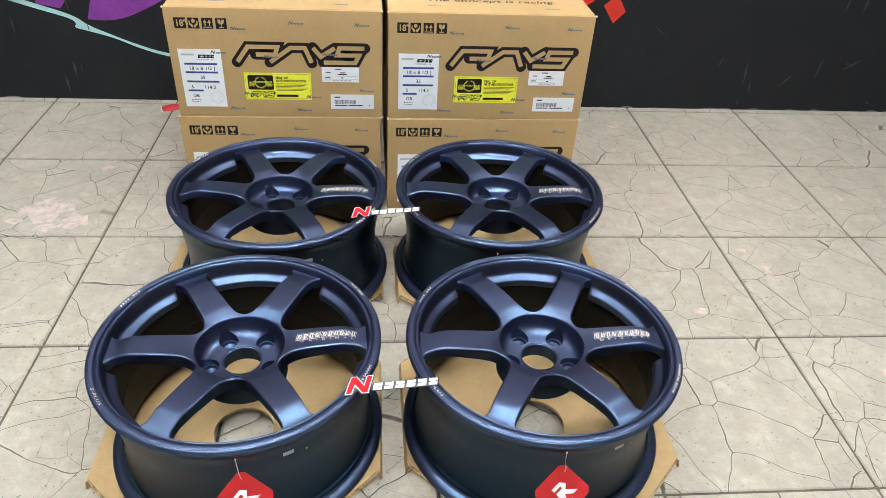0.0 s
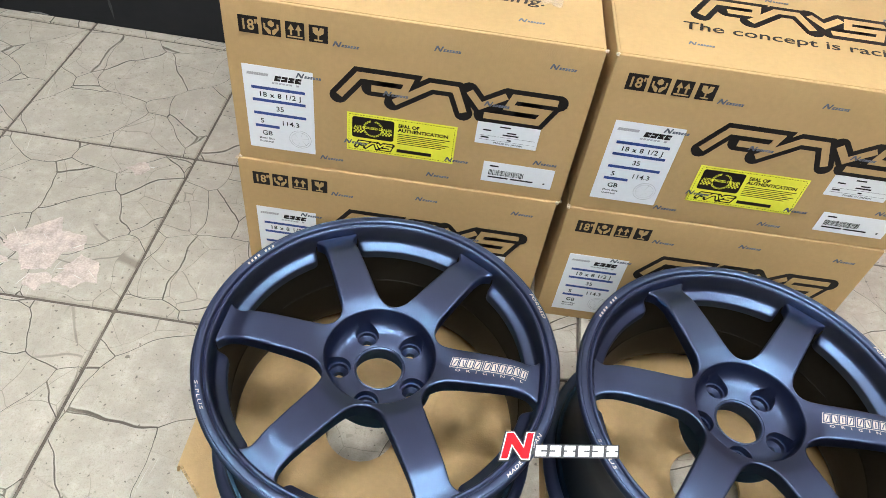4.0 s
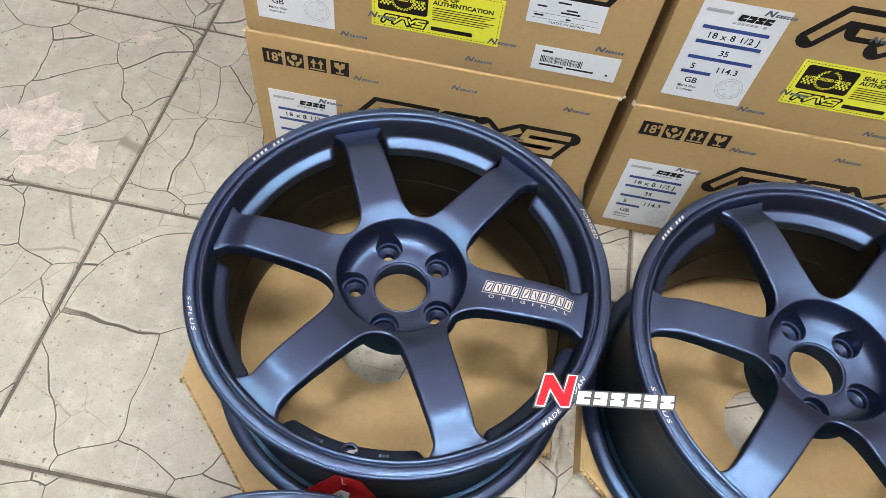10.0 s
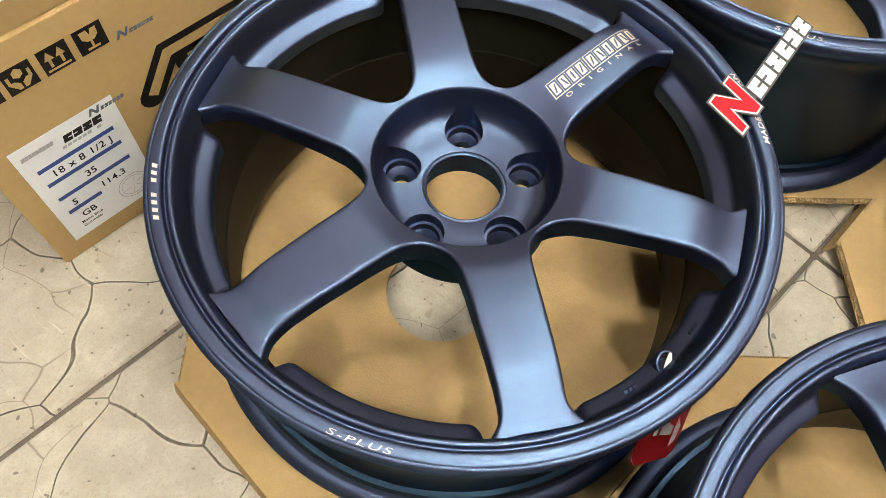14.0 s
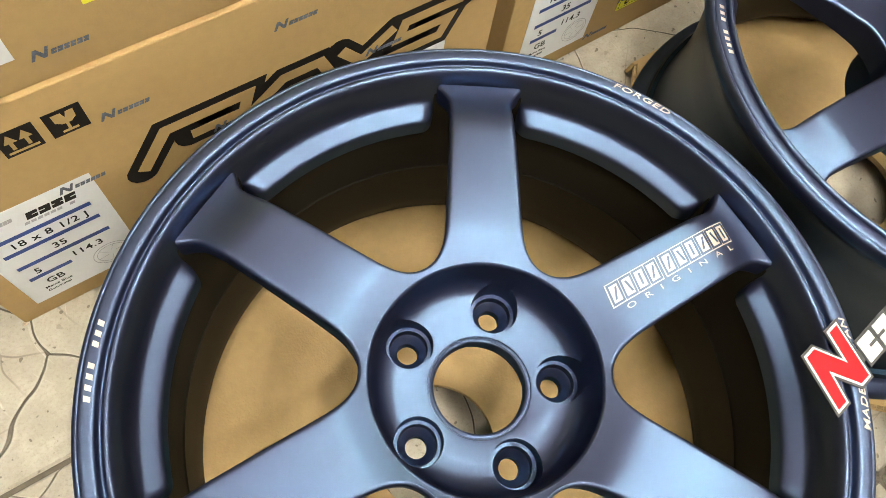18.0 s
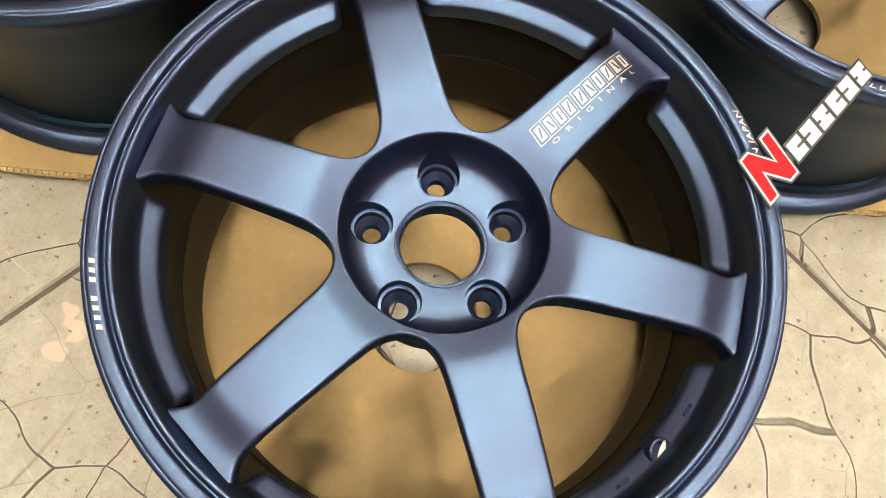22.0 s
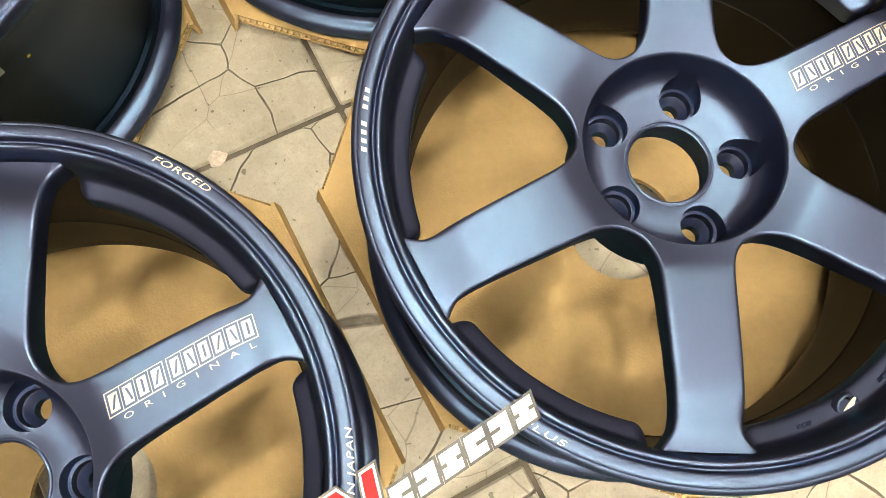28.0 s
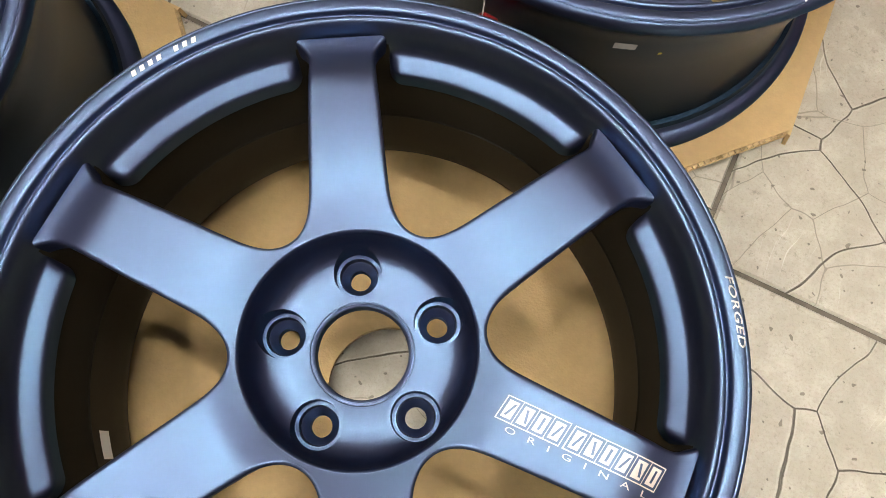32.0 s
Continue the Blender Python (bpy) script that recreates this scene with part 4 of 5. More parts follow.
def icon(kind):
    """Pictograms, light shapes on a black square of 26 mm."""
    bm = bmesh.new()
    z0, z1 = 0.0004, 0.0007
    k = 0.026

    def poly(*pts):
        prism([(p * k, q * k) for p, q in pts], z0, z1, bm)
    if kind == "arrows":
        for x in (0.30, 0.70):
            poly((x - 0.05, 0.25), (x + 0.05, 0.25), (x + 0.05, 0.58), (x - 0.05, 0.58))
            poly((x - 0.17, 0.55), (x + 0.17, 0.55), (x, 0.88))
        poly((0.10, 0.10), (0.90, 0.10), (0.90, 0.18), (0.10, 0.18))
    elif kind == "glass":
        poly((0.20, 0.88), (0.22, 0.58), (0.38, 0.44), (0.62, 0.44), (0.78, 0.58), (0.80, 0.88), (0.60, 0.88), (0.52, 0.66), (0.46, 0.88))
        poly((0.46, 0.44), (0.46, 0.18), (0.54, 0.18), (0.54, 0.44))
        poly((0.28, 0.10), (0.72, 0.10), (0.72, 0.18), (0.28, 0.18))
    else:
        poly((0.34, 0.62), (0.50, 0.52), (0.66, 0.62), (0.66, 0.80), (0.50, 0.92), (0.34, 0.80))
        poly((0.10, 0.72), (0.10, 0.42), (0.34, 0.10), (0.46, 0.10), (0.46, 0.32), (0.30, 0.46), (0.20, 0.46), (0.20, 0.72))
        poly((0.90, 0.72), (0.90, 0.42), (0.66, 0.10), (0.54, 0.10), (0.54, 0.32), (0.70, 0.46), (0.80, 0.46), (0.80, 0.72))
    return bm


CARTON_W, CARTON_D = 0.522, 0.575


def size_label(ob, front, lx, ly):
    """The white paper label with blue rules and its readable figures."""
    w, h = 0.103, 0.152
    lab = part("paper_label", rect(0, w, 0, h), PAPER, ob, "white paper label with blue rules and black figures", m=front @ pose(lx, ly, 0.0002))
    z = 0.0004
    rules = bmesh.new()
    for fx0, fx1, fy in ((0.11, 0.88, 0.735), (0.11, 0.88, 0.590), (0.11, 0.88, 0.430), (0.11, 0.47, 0.272)):
        rect(fx0 * w, fx1 * w, fy * h, (fy + 0.032) * h, z, z + 0.0003, rules)
    part("rule", rules, BLUE_INK, lab, "blue printed rules", smooth=0)
    part("mark", placed(outline_marks(9, 0.0032, 0.0046, 0.0003, 0.25), 0.006, 0.892 * h, z), GREY_INK, lab, "fine outlined word mark", smooth=0)
    part("mark", placed(block_marks(4, 0.0088, 0.0088, 0.0012, 0.22), 0.046, 0.852 * h, z), INK, lab, "bold black word mark", smooth=0)
    part("mark", placed(block_marks(8, 0.0040, 0.0030, 0.0011, 0.25, (6,)), 0.042, 0.815 * h, z), GREY_INK, lab, "small grey word mark", smooth=0)
    for text, fx, fy, hh, sp in (("18 x 8 1/2 J", 0.20, 0.650, 0.0085, 1.1), ("35", 0.44, 0.492, 0.0085, 1.0), ("5", 0.19, 0.325, 0.0085, 1.0), ("114.3", 0.50, 0.322, 0.0085, 1.05), ("GB", 0.20, 0.172, 0.0085, 1.0),
                                 ("Matte Blue", 0.15, 0.118, 0.0036, 1.05), ("Gunmetal", 0.15, 0.078, 0.0036, 1.05)):
        part("figure", placed(words(text, hh, 0.0003, spacing=sp, bold=0.015), fx * w, fy * h, z), INK, lab, smooth=0)
    ring = ring_band(circle(0.0172, 36, 0.080, 0.026), circle(0.0166, 36, 0.080, 0.026), z, z + 0.0002)
    ring_band(circle(0.0138, 36, 0.080, 0.026), circle(0.0134, 36, 0.080, 0.026), z, z + 0.0002, ring)
    for k in range(6):
        a = radians(60 * k + 8)
        c, s = math.cos(a), math.sin(a)
        prism([(0.080 + 0.004 * c - 0.0012 * s, 0.026 + 0.004 * s + 0.0012 * c), (0.080 + 0.0135 * c - 0.0012 * s, 0.026 + 0.0135 * s + 0.0012 * c),
               (0.080 + 0.0135 * c - 0.0009 * s, 0.026 + 0.0135 * s + 0.0009 * c), (0.080 + 0.004 * c - 0.0009 * s, 0.026 + 0.004 * s + 0.0009 * c)], z, z + 0.0002, ring)
    part("drawing", ring, GREY_INK, lab, "fine line drawing of a wheel", smooth=0)


def seal_label(ob, front, x, y):
    w, h, z = 0.167, 0.0725, 0.0004
    lab = part("seal_label", rect(0, w, 0, h), YELLOW, ob, "bright yellow printed seal with a dashed border", m=front @ pose(x, y, 0.0003))
    dash = bmesh.new()
    n, d = 38, 0.0032
    for i in range(n):
        a = d + (w - 2 * d) * i / n
        for yy in (d, h - d):
            rect(a, a + 0.0026, yy - 0.0003, yy + 0.0003, z, z + 0.0002, dash)
    for i in range(15):
        a = d + (h - 2 * d) * i / 15
        for xx in (d, w - d):
            rect(xx - 0.0003, xx + 0.0003, a, a + 0.0026, z, z + 0.0002, dash)
    part("dash", dash, INK, lab, "dashed black border", smooth=0)
    part("panel", prism(round_rect(0.008, 0.072, 0.027, 0.066, 0.004), z, z + 0.0002), INK, lab, "black panel", smooth=0)
    wreath = bmesh.new()
    for i in range(22):
        a = radians(-250 + 320 * i / 21 + 0)
        for r, da in ((0.0150, 0.0), (0.0132, 0.10)):
            c, s = math.cos(a + da), math.sin(a + da)
            px, py = 0.040 + r * c, 0.0465 + r * s
            prism([(px - 0.0018 * s, py + 0.0018 * c), (px + 0.0008 * c, py + 0.0008 * s), (px + 0.0018 * s, py - 0.0018 * c), (px - 0.0008 * c, py - 0.0008 * s)], z + 0.0002, z + 0.0004, wreath)
    for i in range(6):
        for j in range(3):
            if (i + j) % 2 == 0:
                for x0 in (0.0105, 0.0545):
                    rect(x0 + 0.0024 * i, x0 + 0.0024 * i + 0.0024, 0.036 + 0.0028 * j, 0.0388 + 0.0028 * j, z + 0.0002, z + 0.0004, wreath)
    part("wreath", wreath, YELLOW, lab, "yellow wreath and chequers", smooth=0)
    part("lettering", placed(words("AUTHORIZED DEALER", 0.0042, 0.0002, align="CENTER", bold=0.03, width=0.058), 0.040, 0.0455, z + 0.0005), YELLOW, lab, smooth=0)
    part("lettering", placed(words("SEAL OF", 0.0060, 0.0003, bold=0.05), 0.078, 0.0565, z), INK, lab, smooth=0)
    part("lettering", placed(words("AUTHENTICATION", 0.0060, 0.0003, bold=0.05, width=0.077), 0.078, 0.0485, z), INK, lab, smooth=0)
    fine = bmesh.new()
    for i in range(6):
        rect(0.078, 0.158 - 0.006 * (i % 3), 0.0430 - 0.0036 * i, 0.0441 - 0.0036 * i, z, z + 0.0002, fine)
    part("fine_print", fine, INK, lab, "lines of fine print", smooth=0)
    part("bar", rect(0.078, 0.132, 0.008, 0.0142, z, z + 0.0002), INK, lab, "black bar", smooth=0)
    part("mark", logo_back(0.012, 0.007, 0.060, 0.0145, z, z + 0.0002), INK, lab, "black maker's mark", smooth=0)
    part("mark_inlay", logo_shapes(0.012, 0.007, 0.060, 0.0145, z + 0.0002, z + 0.0004), YELLOW, lab, "yellow bars in the mark", smooth=0)


def carton(x, y, z, turn, high, label_at, seal=True, top_print=True):
    ob = thing("carton", pose(x, y, z, 0, 0, turn), "closed brown cardboard carton with black print, in a stack", "box", "four stacked cartons")
    W, D, H = CARTON_W, CARTON_D, high
    bm = block(0, W, 0, D, 0, H - 0.0012, 0.0022, 3)
    # slight bulge of the sides
    bmesh.ops.subdivide_edges(bm, edges=[e for e in bm.edges if e.calc_length() > 0.15], cuts=5, use_grid_fill=True)
    for v in bm.verts:
        t, q = v.co.y / D, v.co.z / H
        if v.co.x > W - 0.002:
            v.co.x += 0.0025 * math.sin(math.pi * t) * math.sin(math.pi * min(1, max(0, q)))
    part("body", bm, KRAFT, ob)
    seam = 0.305
    for n, (a, b) in enumerate(((0.0015, seam - 0.0012), (seam + 0.0012, D - 0.0015))):
        part("top_flap", block(0.0040, W - 0.0040, a + 0.003 * (1 - n), b - 0.003 * n, H - 0.0030, H, 0.0008, 2), KRAFT, ob, "closed top flap")
    part("tape", block(0.004, W - 0.004, seam - 0.034, seam + 0.034, H + 0.0001, H + 0.0005), TAPE, ob, "glossy brown packing tape along the seam", smooth=0)
    front = pose(0, -0.0002, 0, 90)
    part("logo", logo_back(0.146, 0.140, 0.336, 0.057, 0, 0.0002), INK, ob, "large black maker's mark outline", m=front, smooth=0)
    part("logo_inlay", logo_shapes(0.146, 0.140, 0.336, 0.057, 0.0003, 0.0005), KRAFT, ob, "board-coloured bars in the mark", m=front, smooth=0)
    part("side_logo", logo_back(0.06, 0.120, 0.40, 0.072, 0, 0.0003), INK, ob, "black maker's mark on the side", m=pose(W + 0.0027, 0, 0, 90, 0, 90), smooth=0)
    for i, kind in enumerate(("size", "care", "arrows", "glass")):
        sq = part("pictogram", rect(0, 0.0262 if i else 0.0275, 0, 0.0262), INK, ob, "black square handling pictogram", m=front @ pose(0.0225 + 0.0325 * i, high - 0.052, 0), smooth=0)
        if kind == "size":
            part("figure", placed(words('18"', 0.0155, 0.0003, bold=0.03, width=0.0225), 0.0025, 0.0055, 0.0006), KRAFT, sq, "board-coloured figures", smooth=0)
        else:
            part("sign", icon(kind), KRAFT, sq, "board-coloured pictogram shape", smooth=0)
    size_label(ob, front, *label_at)
    if seal:
        seal_label(ob, front, 0.173, 0.048 + label_at[1] - 0.027)
    dy = label_at[1] - 0.027
    note = part("note_label", rect(0, 0.094, 0, 0.040), PAPER, ob, "white shipping label with fine print", m=front @ pose(0.368, 0.098 + dy, 0.0007), smooth=0)
    lines = bmesh.new()
    for x0, x1, yy in ((0.034, 0.050, 0.0335), (0.010, 0.022, 0.0250), (0.046, 0.060, 0.0240), (0.040, 0.064, 0.0195), (0.008, 0.020, 0.0115), (0.048, 0.054, 0.0105)):
        rect(x0, x1, yy, yy + 0.0024, 0.0004, 0.0006, lines)
    rect(0.006, 0.090, 0.0080, 0.0083, 0.0004, 0.0006, lines)
    rect(0.006, 0.090, 0.0160, 0.0163, 0.0004, 0.0006, lines)
    part("fine_print", lines, INK, note, "lines of fine print", smooth=0)
    part("lettering", placed(words("MADE IN JAPAN", 0.0030, 0.0002, width=0.044), 0.028, 0.0028, 0.0005), INK, note, smooth=0)
    code = part("barcode_label", rect(0, 0.112, 0, 0.040), PAPER, ob, "white label with a black bar code", m=front @ pose(0.388, 0.024 + dy, 0.0005), smooth=0)
    bars, xx, rng = bmesh.new(), 0.010, random.Random(5)
    while xx < 0.064:
        wd = rng.choice((0.0005, 0.0008, 0.0012))
        rect(xx, xx + wd, 0.014, 0.025, 0.0004, 0.0006, bars)
        xx += wd + rng.choice((0.0005, 0.0008, 0.0011))
    for x0, x1, yy in ((0.010, 0.024, 0.0310), (0.010, 0.042, 0.0085), (0.046, 0.082, 0.0085), (0.098, 0.101, 0.0085)):
        rect(x0, x1, yy, yy + 0.0028, 0.0004, 0.0006, bars)
    part("bar_code", bars, INK, code, "black printed bars", smooth=0)
    for sx, sy in ((0.152, 0.226), (0.292, 0.242), (0.452, 0.240), (0.098, 0.166), (0.225, 0.157), (0.372, 0.165), (0.168, 0.060), (0.130, 0.020), (0.326, 0.052), (0.300, 0.016), (0.462, 0.070)):
        part("ink_stamp", STAMP, None, ob, m=front @ pose(sx, sy * high / 0.279, 0.0016))
    # crushed pale corners
    for cx, cz in ((0.0, 0.0), (W, 0.0), (0.0, H - 0.0016), (W, H - 0.0016)):
        nub = lathe([(0.0, 0.0024), (0.0022, 0.0016), (0.0029, 0.0), (0.0022, -0.0016), (0.0, -0.0024)], 8)
        for v in nub.verts:
            v.co += noise.noise_vector(v.co * 400) * 0.0015
        part("worn_corner", nub, WORN_BOARD, ob, "scuffed pale corner", m=pose(cx, 0.001, cz))
    if top_print:
        top = pose(0, 0, H + 0.0002)
        part("top_logo", logo_back(0.118, 0.128, 0.305, 0.064, 0, 0.0003), INK, ob, "black maker's mark on the top", m=top, smooth=0)
        part("top_logo_inlay", logo_shapes(0.118, 0.128, 0.305, 0.064, 0.0003, 0.0005), KRAFT, ob, m=top, smooth=0)
        part("slogan", placed(words("The concept is racing.", 0.0195, 0.0003, shear=0.15, bold=0.01, width=0.335), 0.098, 0.092), INK, ob, "black printed slogan", m=top, smooth=0)
        for sx, sy in ((0.10, 0.048), (0.40, 0.040), (0.10, 0.215), (0.24, 0.205), (0.42, 0.195), (0.20, 0.365), (0.40, 0.375)):
            part("ink_stamp", STAMP, None, ob, m=top @ pose(sx, sy, 0.0006))
        for i in range(3):
            part("pictogram", rect(0, 0.024, 0, 0.024), INK, ob, "black square handling pictogram", m=top @ pose(0.470 - 0.030 * i, 0.435, 0, 0, 0, 180), smooth=0)
    return ob


carton(-0.489, 1.7735, 0.0, 0.0, 0.2825, (0.022, 0.026), top_print=False)
carton(0.052, 1.7685, 0.0, 0.3, 0.2825, (0.028, 0.024), top_print=False)
carton(-0.484, 1.7765, 0.2830, 0.0, 0.2815, (0.020, 0.0265))
carton(0.052, 1.7715, 0.2830, 0.2, 0.2825, (0.027, 0.0260))

# ---- on top of the cartons: small white boxes and a bag of wheel nuts ----
TOP = 0.2830 + 0.2820


def small_box(x, y, turn):
    ob = thing("small_box", pose(x, y, TOP, 0, 0, turn), "small plain white paperboard box on the carton", "box", "row of small white boxes")
    part("body", block(0, 0.052, 0, 0.052, 0, 0.040, 0.0012), PAPER, ob)
    part("lid", block(-0.0006, 0.0526, -0.0006, 0.0526, 0.0395, 0.0425, 0.0008), PAPER, ob, "tucked white lid")
    return ob


for i in range(4):
    small_box(-0.272 + 0.0545 * i, 2.010 - 0.002 * i, -1.0 + 0.5 * (i % 2))


def nut_bag(x, y):
    ob = thing("nut_bag", pose(x, y, TOP, 0, 0, -4), "clear plastic bag of black wheel nuts on a carton", "plastic bag")
    for i in range(4):
        nut = part("wheel_nut", lathe([(0.0, 0.0), (0.0105, 0.0), (0.0110, 0.001), (0.0110, 0.011), (0.0090, 0.0135), (0.0085, 0.030), (0.0070, 0.0325), (0.0, 0.033)], 6 if i % 2 else 8), NUT, ob,
                   m=pose(-0.070 + 0.030 * i, -0.010 + 0.004 * (i % 2), 0.014, 70, 8 * i, -20 + 14 * i))
    bm = bmesh.new()
    bmesh.ops.create_icosphere(bm, subdivisions=5, radius=1.0)
    for v in bm.verts:
        p = v.co.copy()
        wob = noise.noise(p * 2.6) * 0.9 + abs(noise.noise(p * 5.5)) * 1.1 - abs(noise.noise(p * 11.0)) * 0.7
        v.co = Vector((p.x * 0.090, p.y * 0.036, 0.0145 + p.z * 0.0150)) * 1.0
        v.co += Vector((p.x * 0.012, p.y * 0.010, max(0.0, p.z) * 0.012)) * wob
        v.co.z = max(0.0006, v.co.z)
    part("film", bm, FILM, ob, "crumpled clear film", smooth=22)
    fin = bmesh.new()
    rows = []
    for i in range(9):
        rows.append([fin.verts.new((0.080 + 0.05 * i / 8, -0.030 + 0.06 * j / 7, 0.003 + 0.026 * abs(noise.noise(Vector((i * 0.7, j * 0.9, 0)))) * math.sin(math.pi * min(1, 0.2 + j / 8)))) for j in range(8)])
    for g, h in zip(rows, rows[1:]):
        for j in range(7):
            fin.faces.new((g[j], g[j + 1], h[j + 1], h[j]))
    part("bag_mouth", fin, FILM, ob, "loose open end of the bag", smooth=60)
    return ob


nut_bag(-0.150, 1.900)


# ---- red packet lying against the wall ----
def packet(x, y, turn):
    ob = thing("packet", pose(x, y, 0, 0, 0, turn), "small red plastic packet lying on the floor by the wall", "wrapper")
    bm = bmesh.new()
    rows = []
    for i in range(15):
        s = i / 14
        rows.append([bm.verts.new((-0.035 + 0.07 * s, -0.022 + 0.044 * j / 8, 0.001 + 0.012 * math.sin(math.pi * s) ** 0.6 * math.sin(math.pi * j / 8) ** 0.7 + 0.0012 * abs(noise.noise(Vector((i, j, 2)) * 0.8)))) for j in range(9)])
    for g, h in zip(rows, rows[1:]):
        for j in range(8):
            bm.faces.new((g[j], g[j + 1], h[j + 1], h[j]))
    back = bmesh.ops.extrude_face_region(bm, geom=list(bm.faces))
    for v in (e for e in back["geom"] if isinstance(e, bmesh.types.BMVert)):
        v.co.z = 0.0004
    bmesh.ops.recalc_face_normals(bm, faces=bm.faces)
    part("pouch", bm, TAG_RED, ob, smooth=50)
    for x0 in (-0.037, 0.031):
        part("seal", block(x0, x0 + 0.006, -0.022, 0.022, 0.0004, 0.0016), WHITE_VINYL, ob, "white crimped seal", smooth=0)
    return ob


packet(-0.692, 2.435, 20)

# ---- mural on the back wall, painted shapes; across, up ----
WALL = pose(0, NORTH, 0, 90)


def painted(name, pts, mat, label, lift=0.0):
    if len(pts) > 5:
        pts = eased(list(pts) + [pts[0]], 2)[:-1]
    ob = part(name, prism(pts, 0.0004 + lift, 0.0012 + lift), mat, wall_north, label, WALL, smooth=0)
    return ob


def wall_u(x):
    return 1.05 * x + 0.67


def wall_z(z):
    return 1.055 * z - 0.0305


painted("paint_streak", [(wall_u(x), wall_z(z)) for x, z in ((-1.20, 0.385), (-1.10, 0.352), (-0.98, 0.316), (-0.925, 0.300), (-0.912, 0.284), (-0.925, 0.272), (-0.88, 0.262), (-0.80, 0.240), (-0.74, 0.212), (-0.66, 0.186), (-0.55, 0.165), (-0.55, 0.178),
        (-0.67, 0.198), (-0.75, 0.226), (-0.80, 0.246), (-0.88, 0.280), (-0.905, 0.303), (-0.95, 0.322), (-1.06, 0.356), (-1.20, 0.402))], CYAN_PAINT, "pale cyan sprayed streak")
painted("paint_patch", [(wall_u(x), wall_z(z)) for x, z in ((-0.875, 0.300), (-0.82, 0.296), (-0.76, 0.305), (-0.68, 0.340), (-0.60, 0.385), (-0.60, 0.70), (-0.72, 0.66), (-0.84, 0.40))], PURPLE_PAINT, "purple sprayed patch")
painted("paint_patch", [(wall_u(x), wall_z(z)) for x, z in ((-1.02, 0.345), (-0.95, 0.332), (-0.90, 0.40), (-0.95, 0.60), (-1.08, 0.60))], PURPLE_PAINT, "purple sprayed patch")
painted("paint_patch", [(wall_u(x), wall_z(z)) for x, z in ((0.62, 0.40), (0.70, 0.375), (0.752, 0.392), (0.80, 0.44), (0.79, 0.50), (0.84, 0.55), (0.80, 0.90), (0.55, 0.90), (0.55, 0.60))], RED_PAINT, "orange-red sprayed patch")
painted("paint_patch", [(wall_u(x), wall_z(z)) for x, z in ((0.800, 0.390), (0.842, 0.332), (0.878, 0.372), (0.842, 0.428))], RED_PAINT, "small orange-red sprayed square")
painted("paint_patch", [(wall_u(x), wall_z(z)) for x, z in ((0.862, 0.440), (0.905, 0.405), (1.02, 0.430), (1.20, 0.445), (1.60, 0.50), (1.60, 0.95), (1.05, 0.90), (0.95, 0.55))], RED_PAINT, "orange-red sprayed patch")
rng = random.Random(11)
for i in range(70):
    u, z = rng.uniform(WEST + 0.6, EAST - 0.6), rng.uniform(0.02, 0.42)
    ln, wd, a = rng.uniform(0.01, 0.09), rng.uniform(0.0010, 0.0050), radians(rng.choice((90, 85, 95, 20, 45, -30)) + rng.uniform(-12, 12))
    c, s = math.cos(a), math.sin(a)
    painted("scratch", [(u - ln * c / 2, z - ln * s / 2), (u + wd * s, z - wd * c), (u + ln * c / 2, z + ln * s / 2), (u - wd * s, z + wd * c)], SCUFF, "", 0.0008)
for i in range(40):
    u, w, h = rng.uniform(WEST + 0.6, EAST - 0.6), rng.uniform(0.006, 0.06), rng.uniform(0.0015, 0.006)
    painted("chip", [(u, 0.0), (u + w, 0.0), (u + 0.9 * w, h * 0.5), (u + 0.55 * w, h), (u + 0.2 * w, h * 0.7)], PLASTER, "", 0.0006)

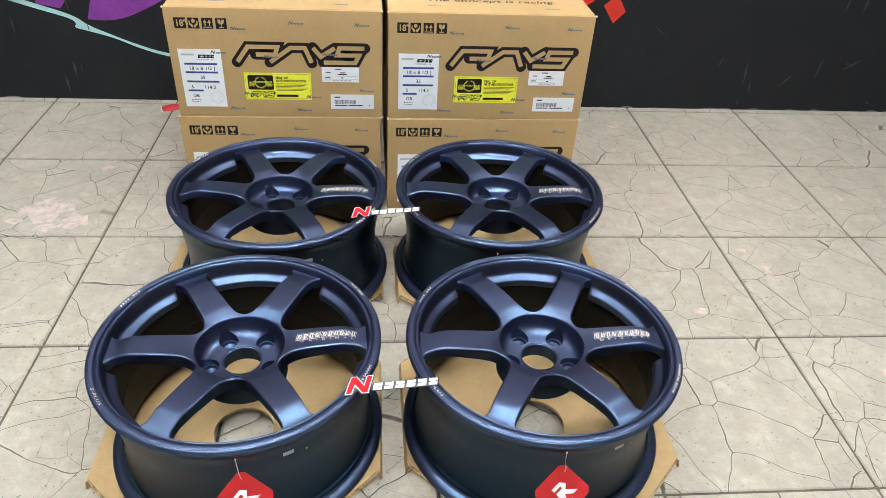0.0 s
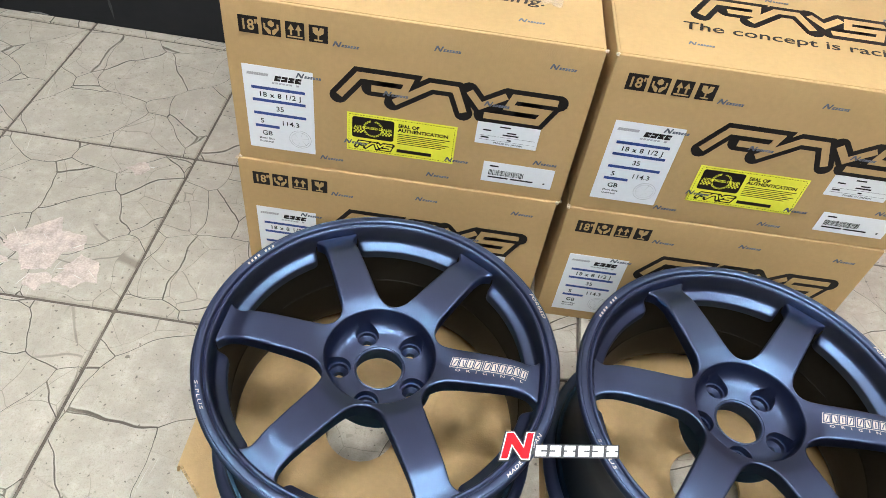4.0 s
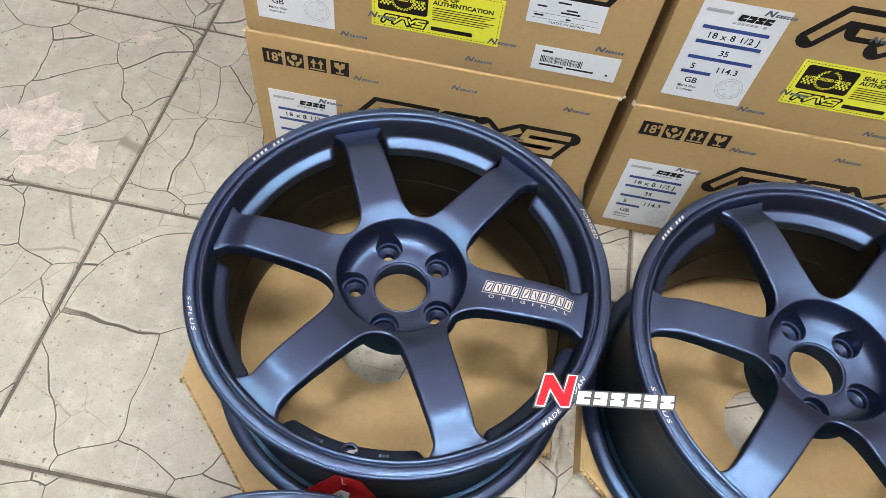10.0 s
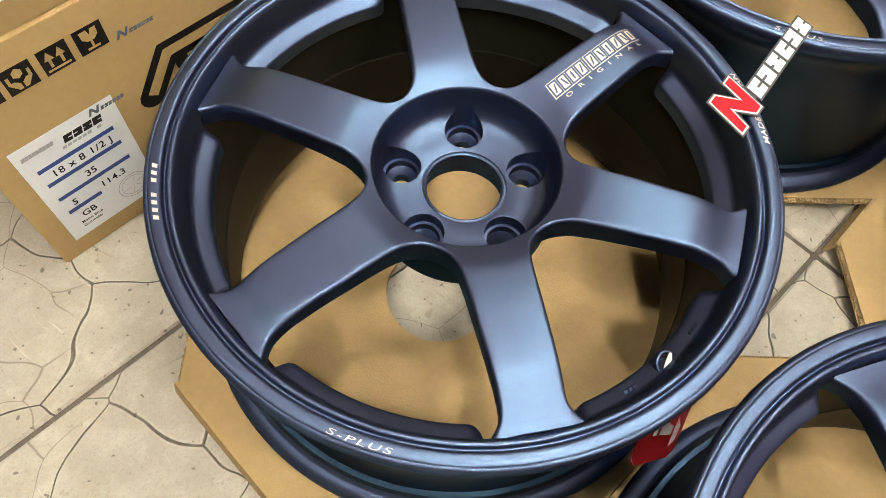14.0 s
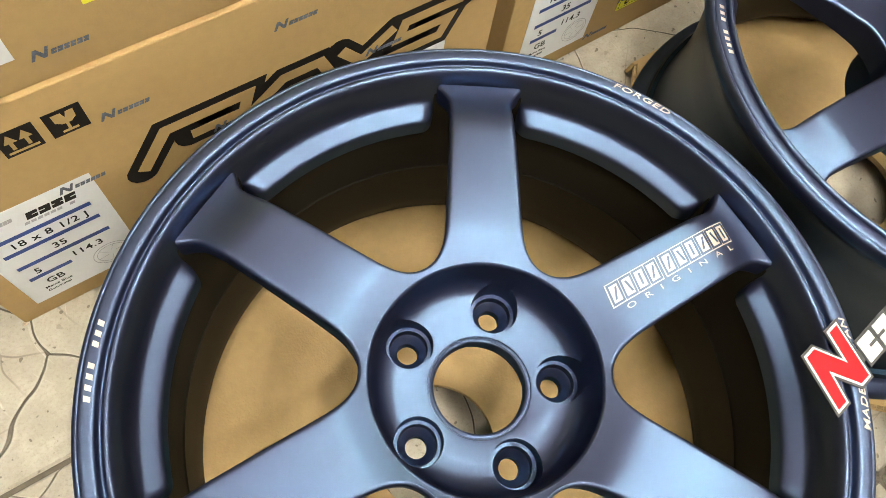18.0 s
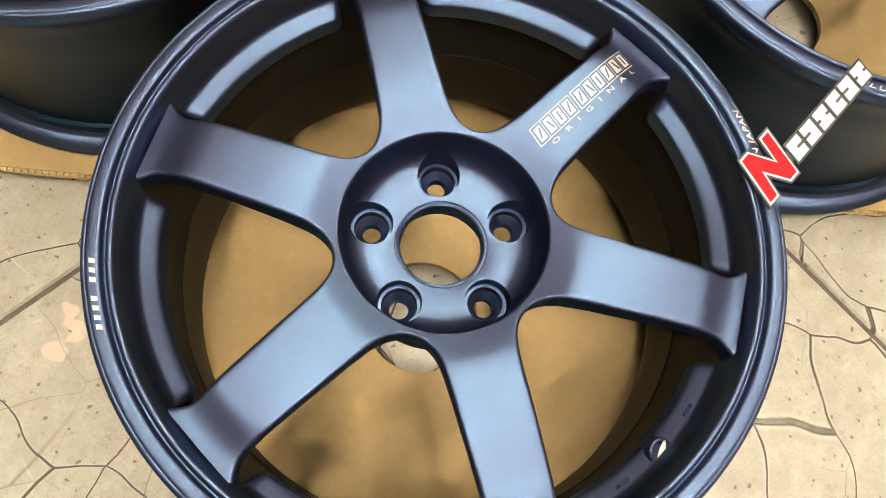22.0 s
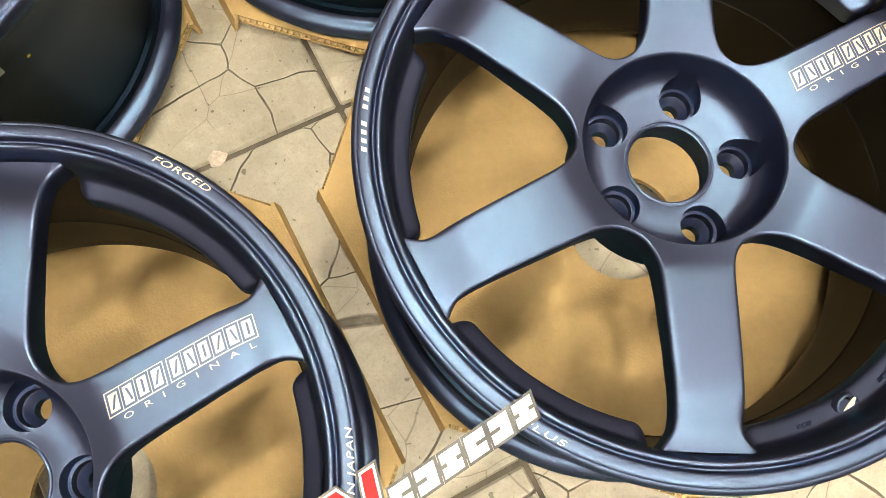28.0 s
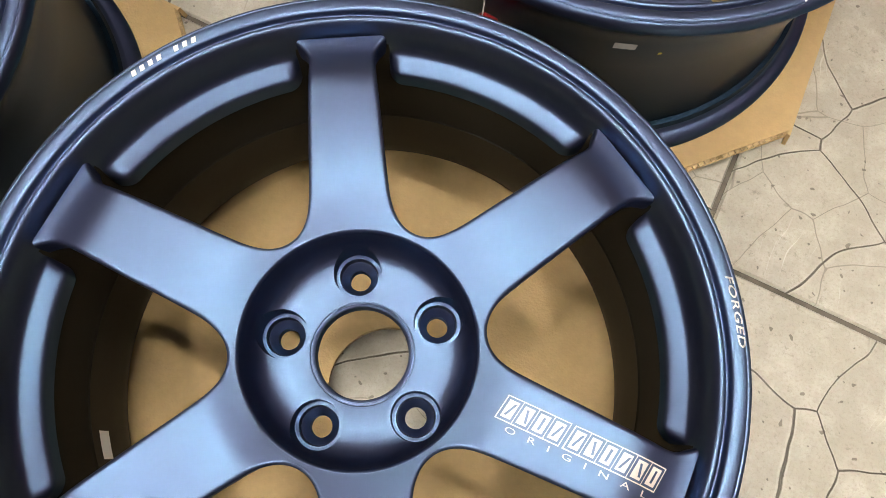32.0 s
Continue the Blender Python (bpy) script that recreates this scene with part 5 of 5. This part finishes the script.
# bald spots of the floor where the glaze has come off
for cx, cy, size, seed in ((-0.895, 1.755, 0.085, 3), (-0.800, 1.700, 0.050, 4), (-0.870, 1.665, 0.028, 5), (-1.02, 1.63, 0.045, 6), (-0.80, 1.99, 0.030, 7), (-0.96, 1.70, 0.022, 8), (0.80, 1.28, 0.022, 9), (0.15, 1.15, 0.016, 10), (-0.02, 1.20, 0.012, 12)):
    g = random.Random(seed)
    cx, cy = cx + 0.008, cy + 0.013
    corners = [(q, g.uniform(0.55, 1.20)) for q in (2 * math.pi * (i + g.uniform(-0.35, 0.35)) / 11 for i in range(11))]
    corners = [(size * k * math.cos(q), 0.75 * size * k * math.sin(q)) for q, k in corners]
    pts = []
    for (ax, ay), (bx, by) in zip(corners, corners[1:] + corners[:1]):
        for i in range(8):
            px, py = ax + (bx - ax) * i / 8, ay + (by - ay) * i / 8
            ragged = 1 + 0.07 * noise.noise(Vector((px * 160, py * 160, seed))) + g.uniform(-0.02, 0.02)
            pts.append((cx + px * ragged, cy + py * ragged))
    spot = part("bald_spot", prism(pts, 0.0001, 0.0005), BALD, None, "", smooth=0)
    spot.parent, spot.matrix_basis = floor, ROOM.inverted()
    # pale scratches over it
    for i in range(int(size * 70)):
        x, y, ln, q = cx + g.uniform(-0.8, 0.8) * size, cy + g.uniform(-0.5, 0.5) * size, g.uniform(0.012, 0.038), g.choice((0.5, 0.9, 2.2, 2.6)) + g.uniform(-0.3, 0.3)
        c, d, w = math.cos(q), math.sin(q), g.uniform(0.0004, 0.0011)
        line = part("scratch", prism([(x - ln * c / 2, y - ln * d / 2), (x + w * d, y - w * c), (x + ln * c / 2, y + ln * d / 2), (x - w * d, y + w * c)], 0.0005, 0.0008), PALE_SCRATCH, None, "", smooth=0)
        line.parent, line.matrix_basis = floor, ROOM.inverted()

# ---- floor tiles, each a piece of its own ----
bm = block(0.0028, TILE - 0.0028, 0.0028, TILE - 0.0028, -0.010, 0.0, 0.0022, 1)
tile_mesh = bpy.data.meshes.new("tile")
bm.to_mesh(tile_mesh)
bm.free()
tile_mesh.materials.append(FLOOR)
bm = block(0.0028, TILE - 0.0028, 0.0028, NORTH - 2 * TILE - 0.001, -0.010, 0.0, 0.0022, 1)
edge_mesh = bpy.data.meshes.new("tile")
bm.to_mesh(edge_mesh)
bm.free()
edge_mesh.materials.append(FLOOR)
for i in range(-6, 9):
    for j in range(-8, 3):
        ob = new("tile", edge_mesh if j == 2 else tile_mesh)
        ob.parent = floor
        ob.matrix_basis = pose(i * TILE, j * TILE, rng.uniform(-0.0004, 0.0))
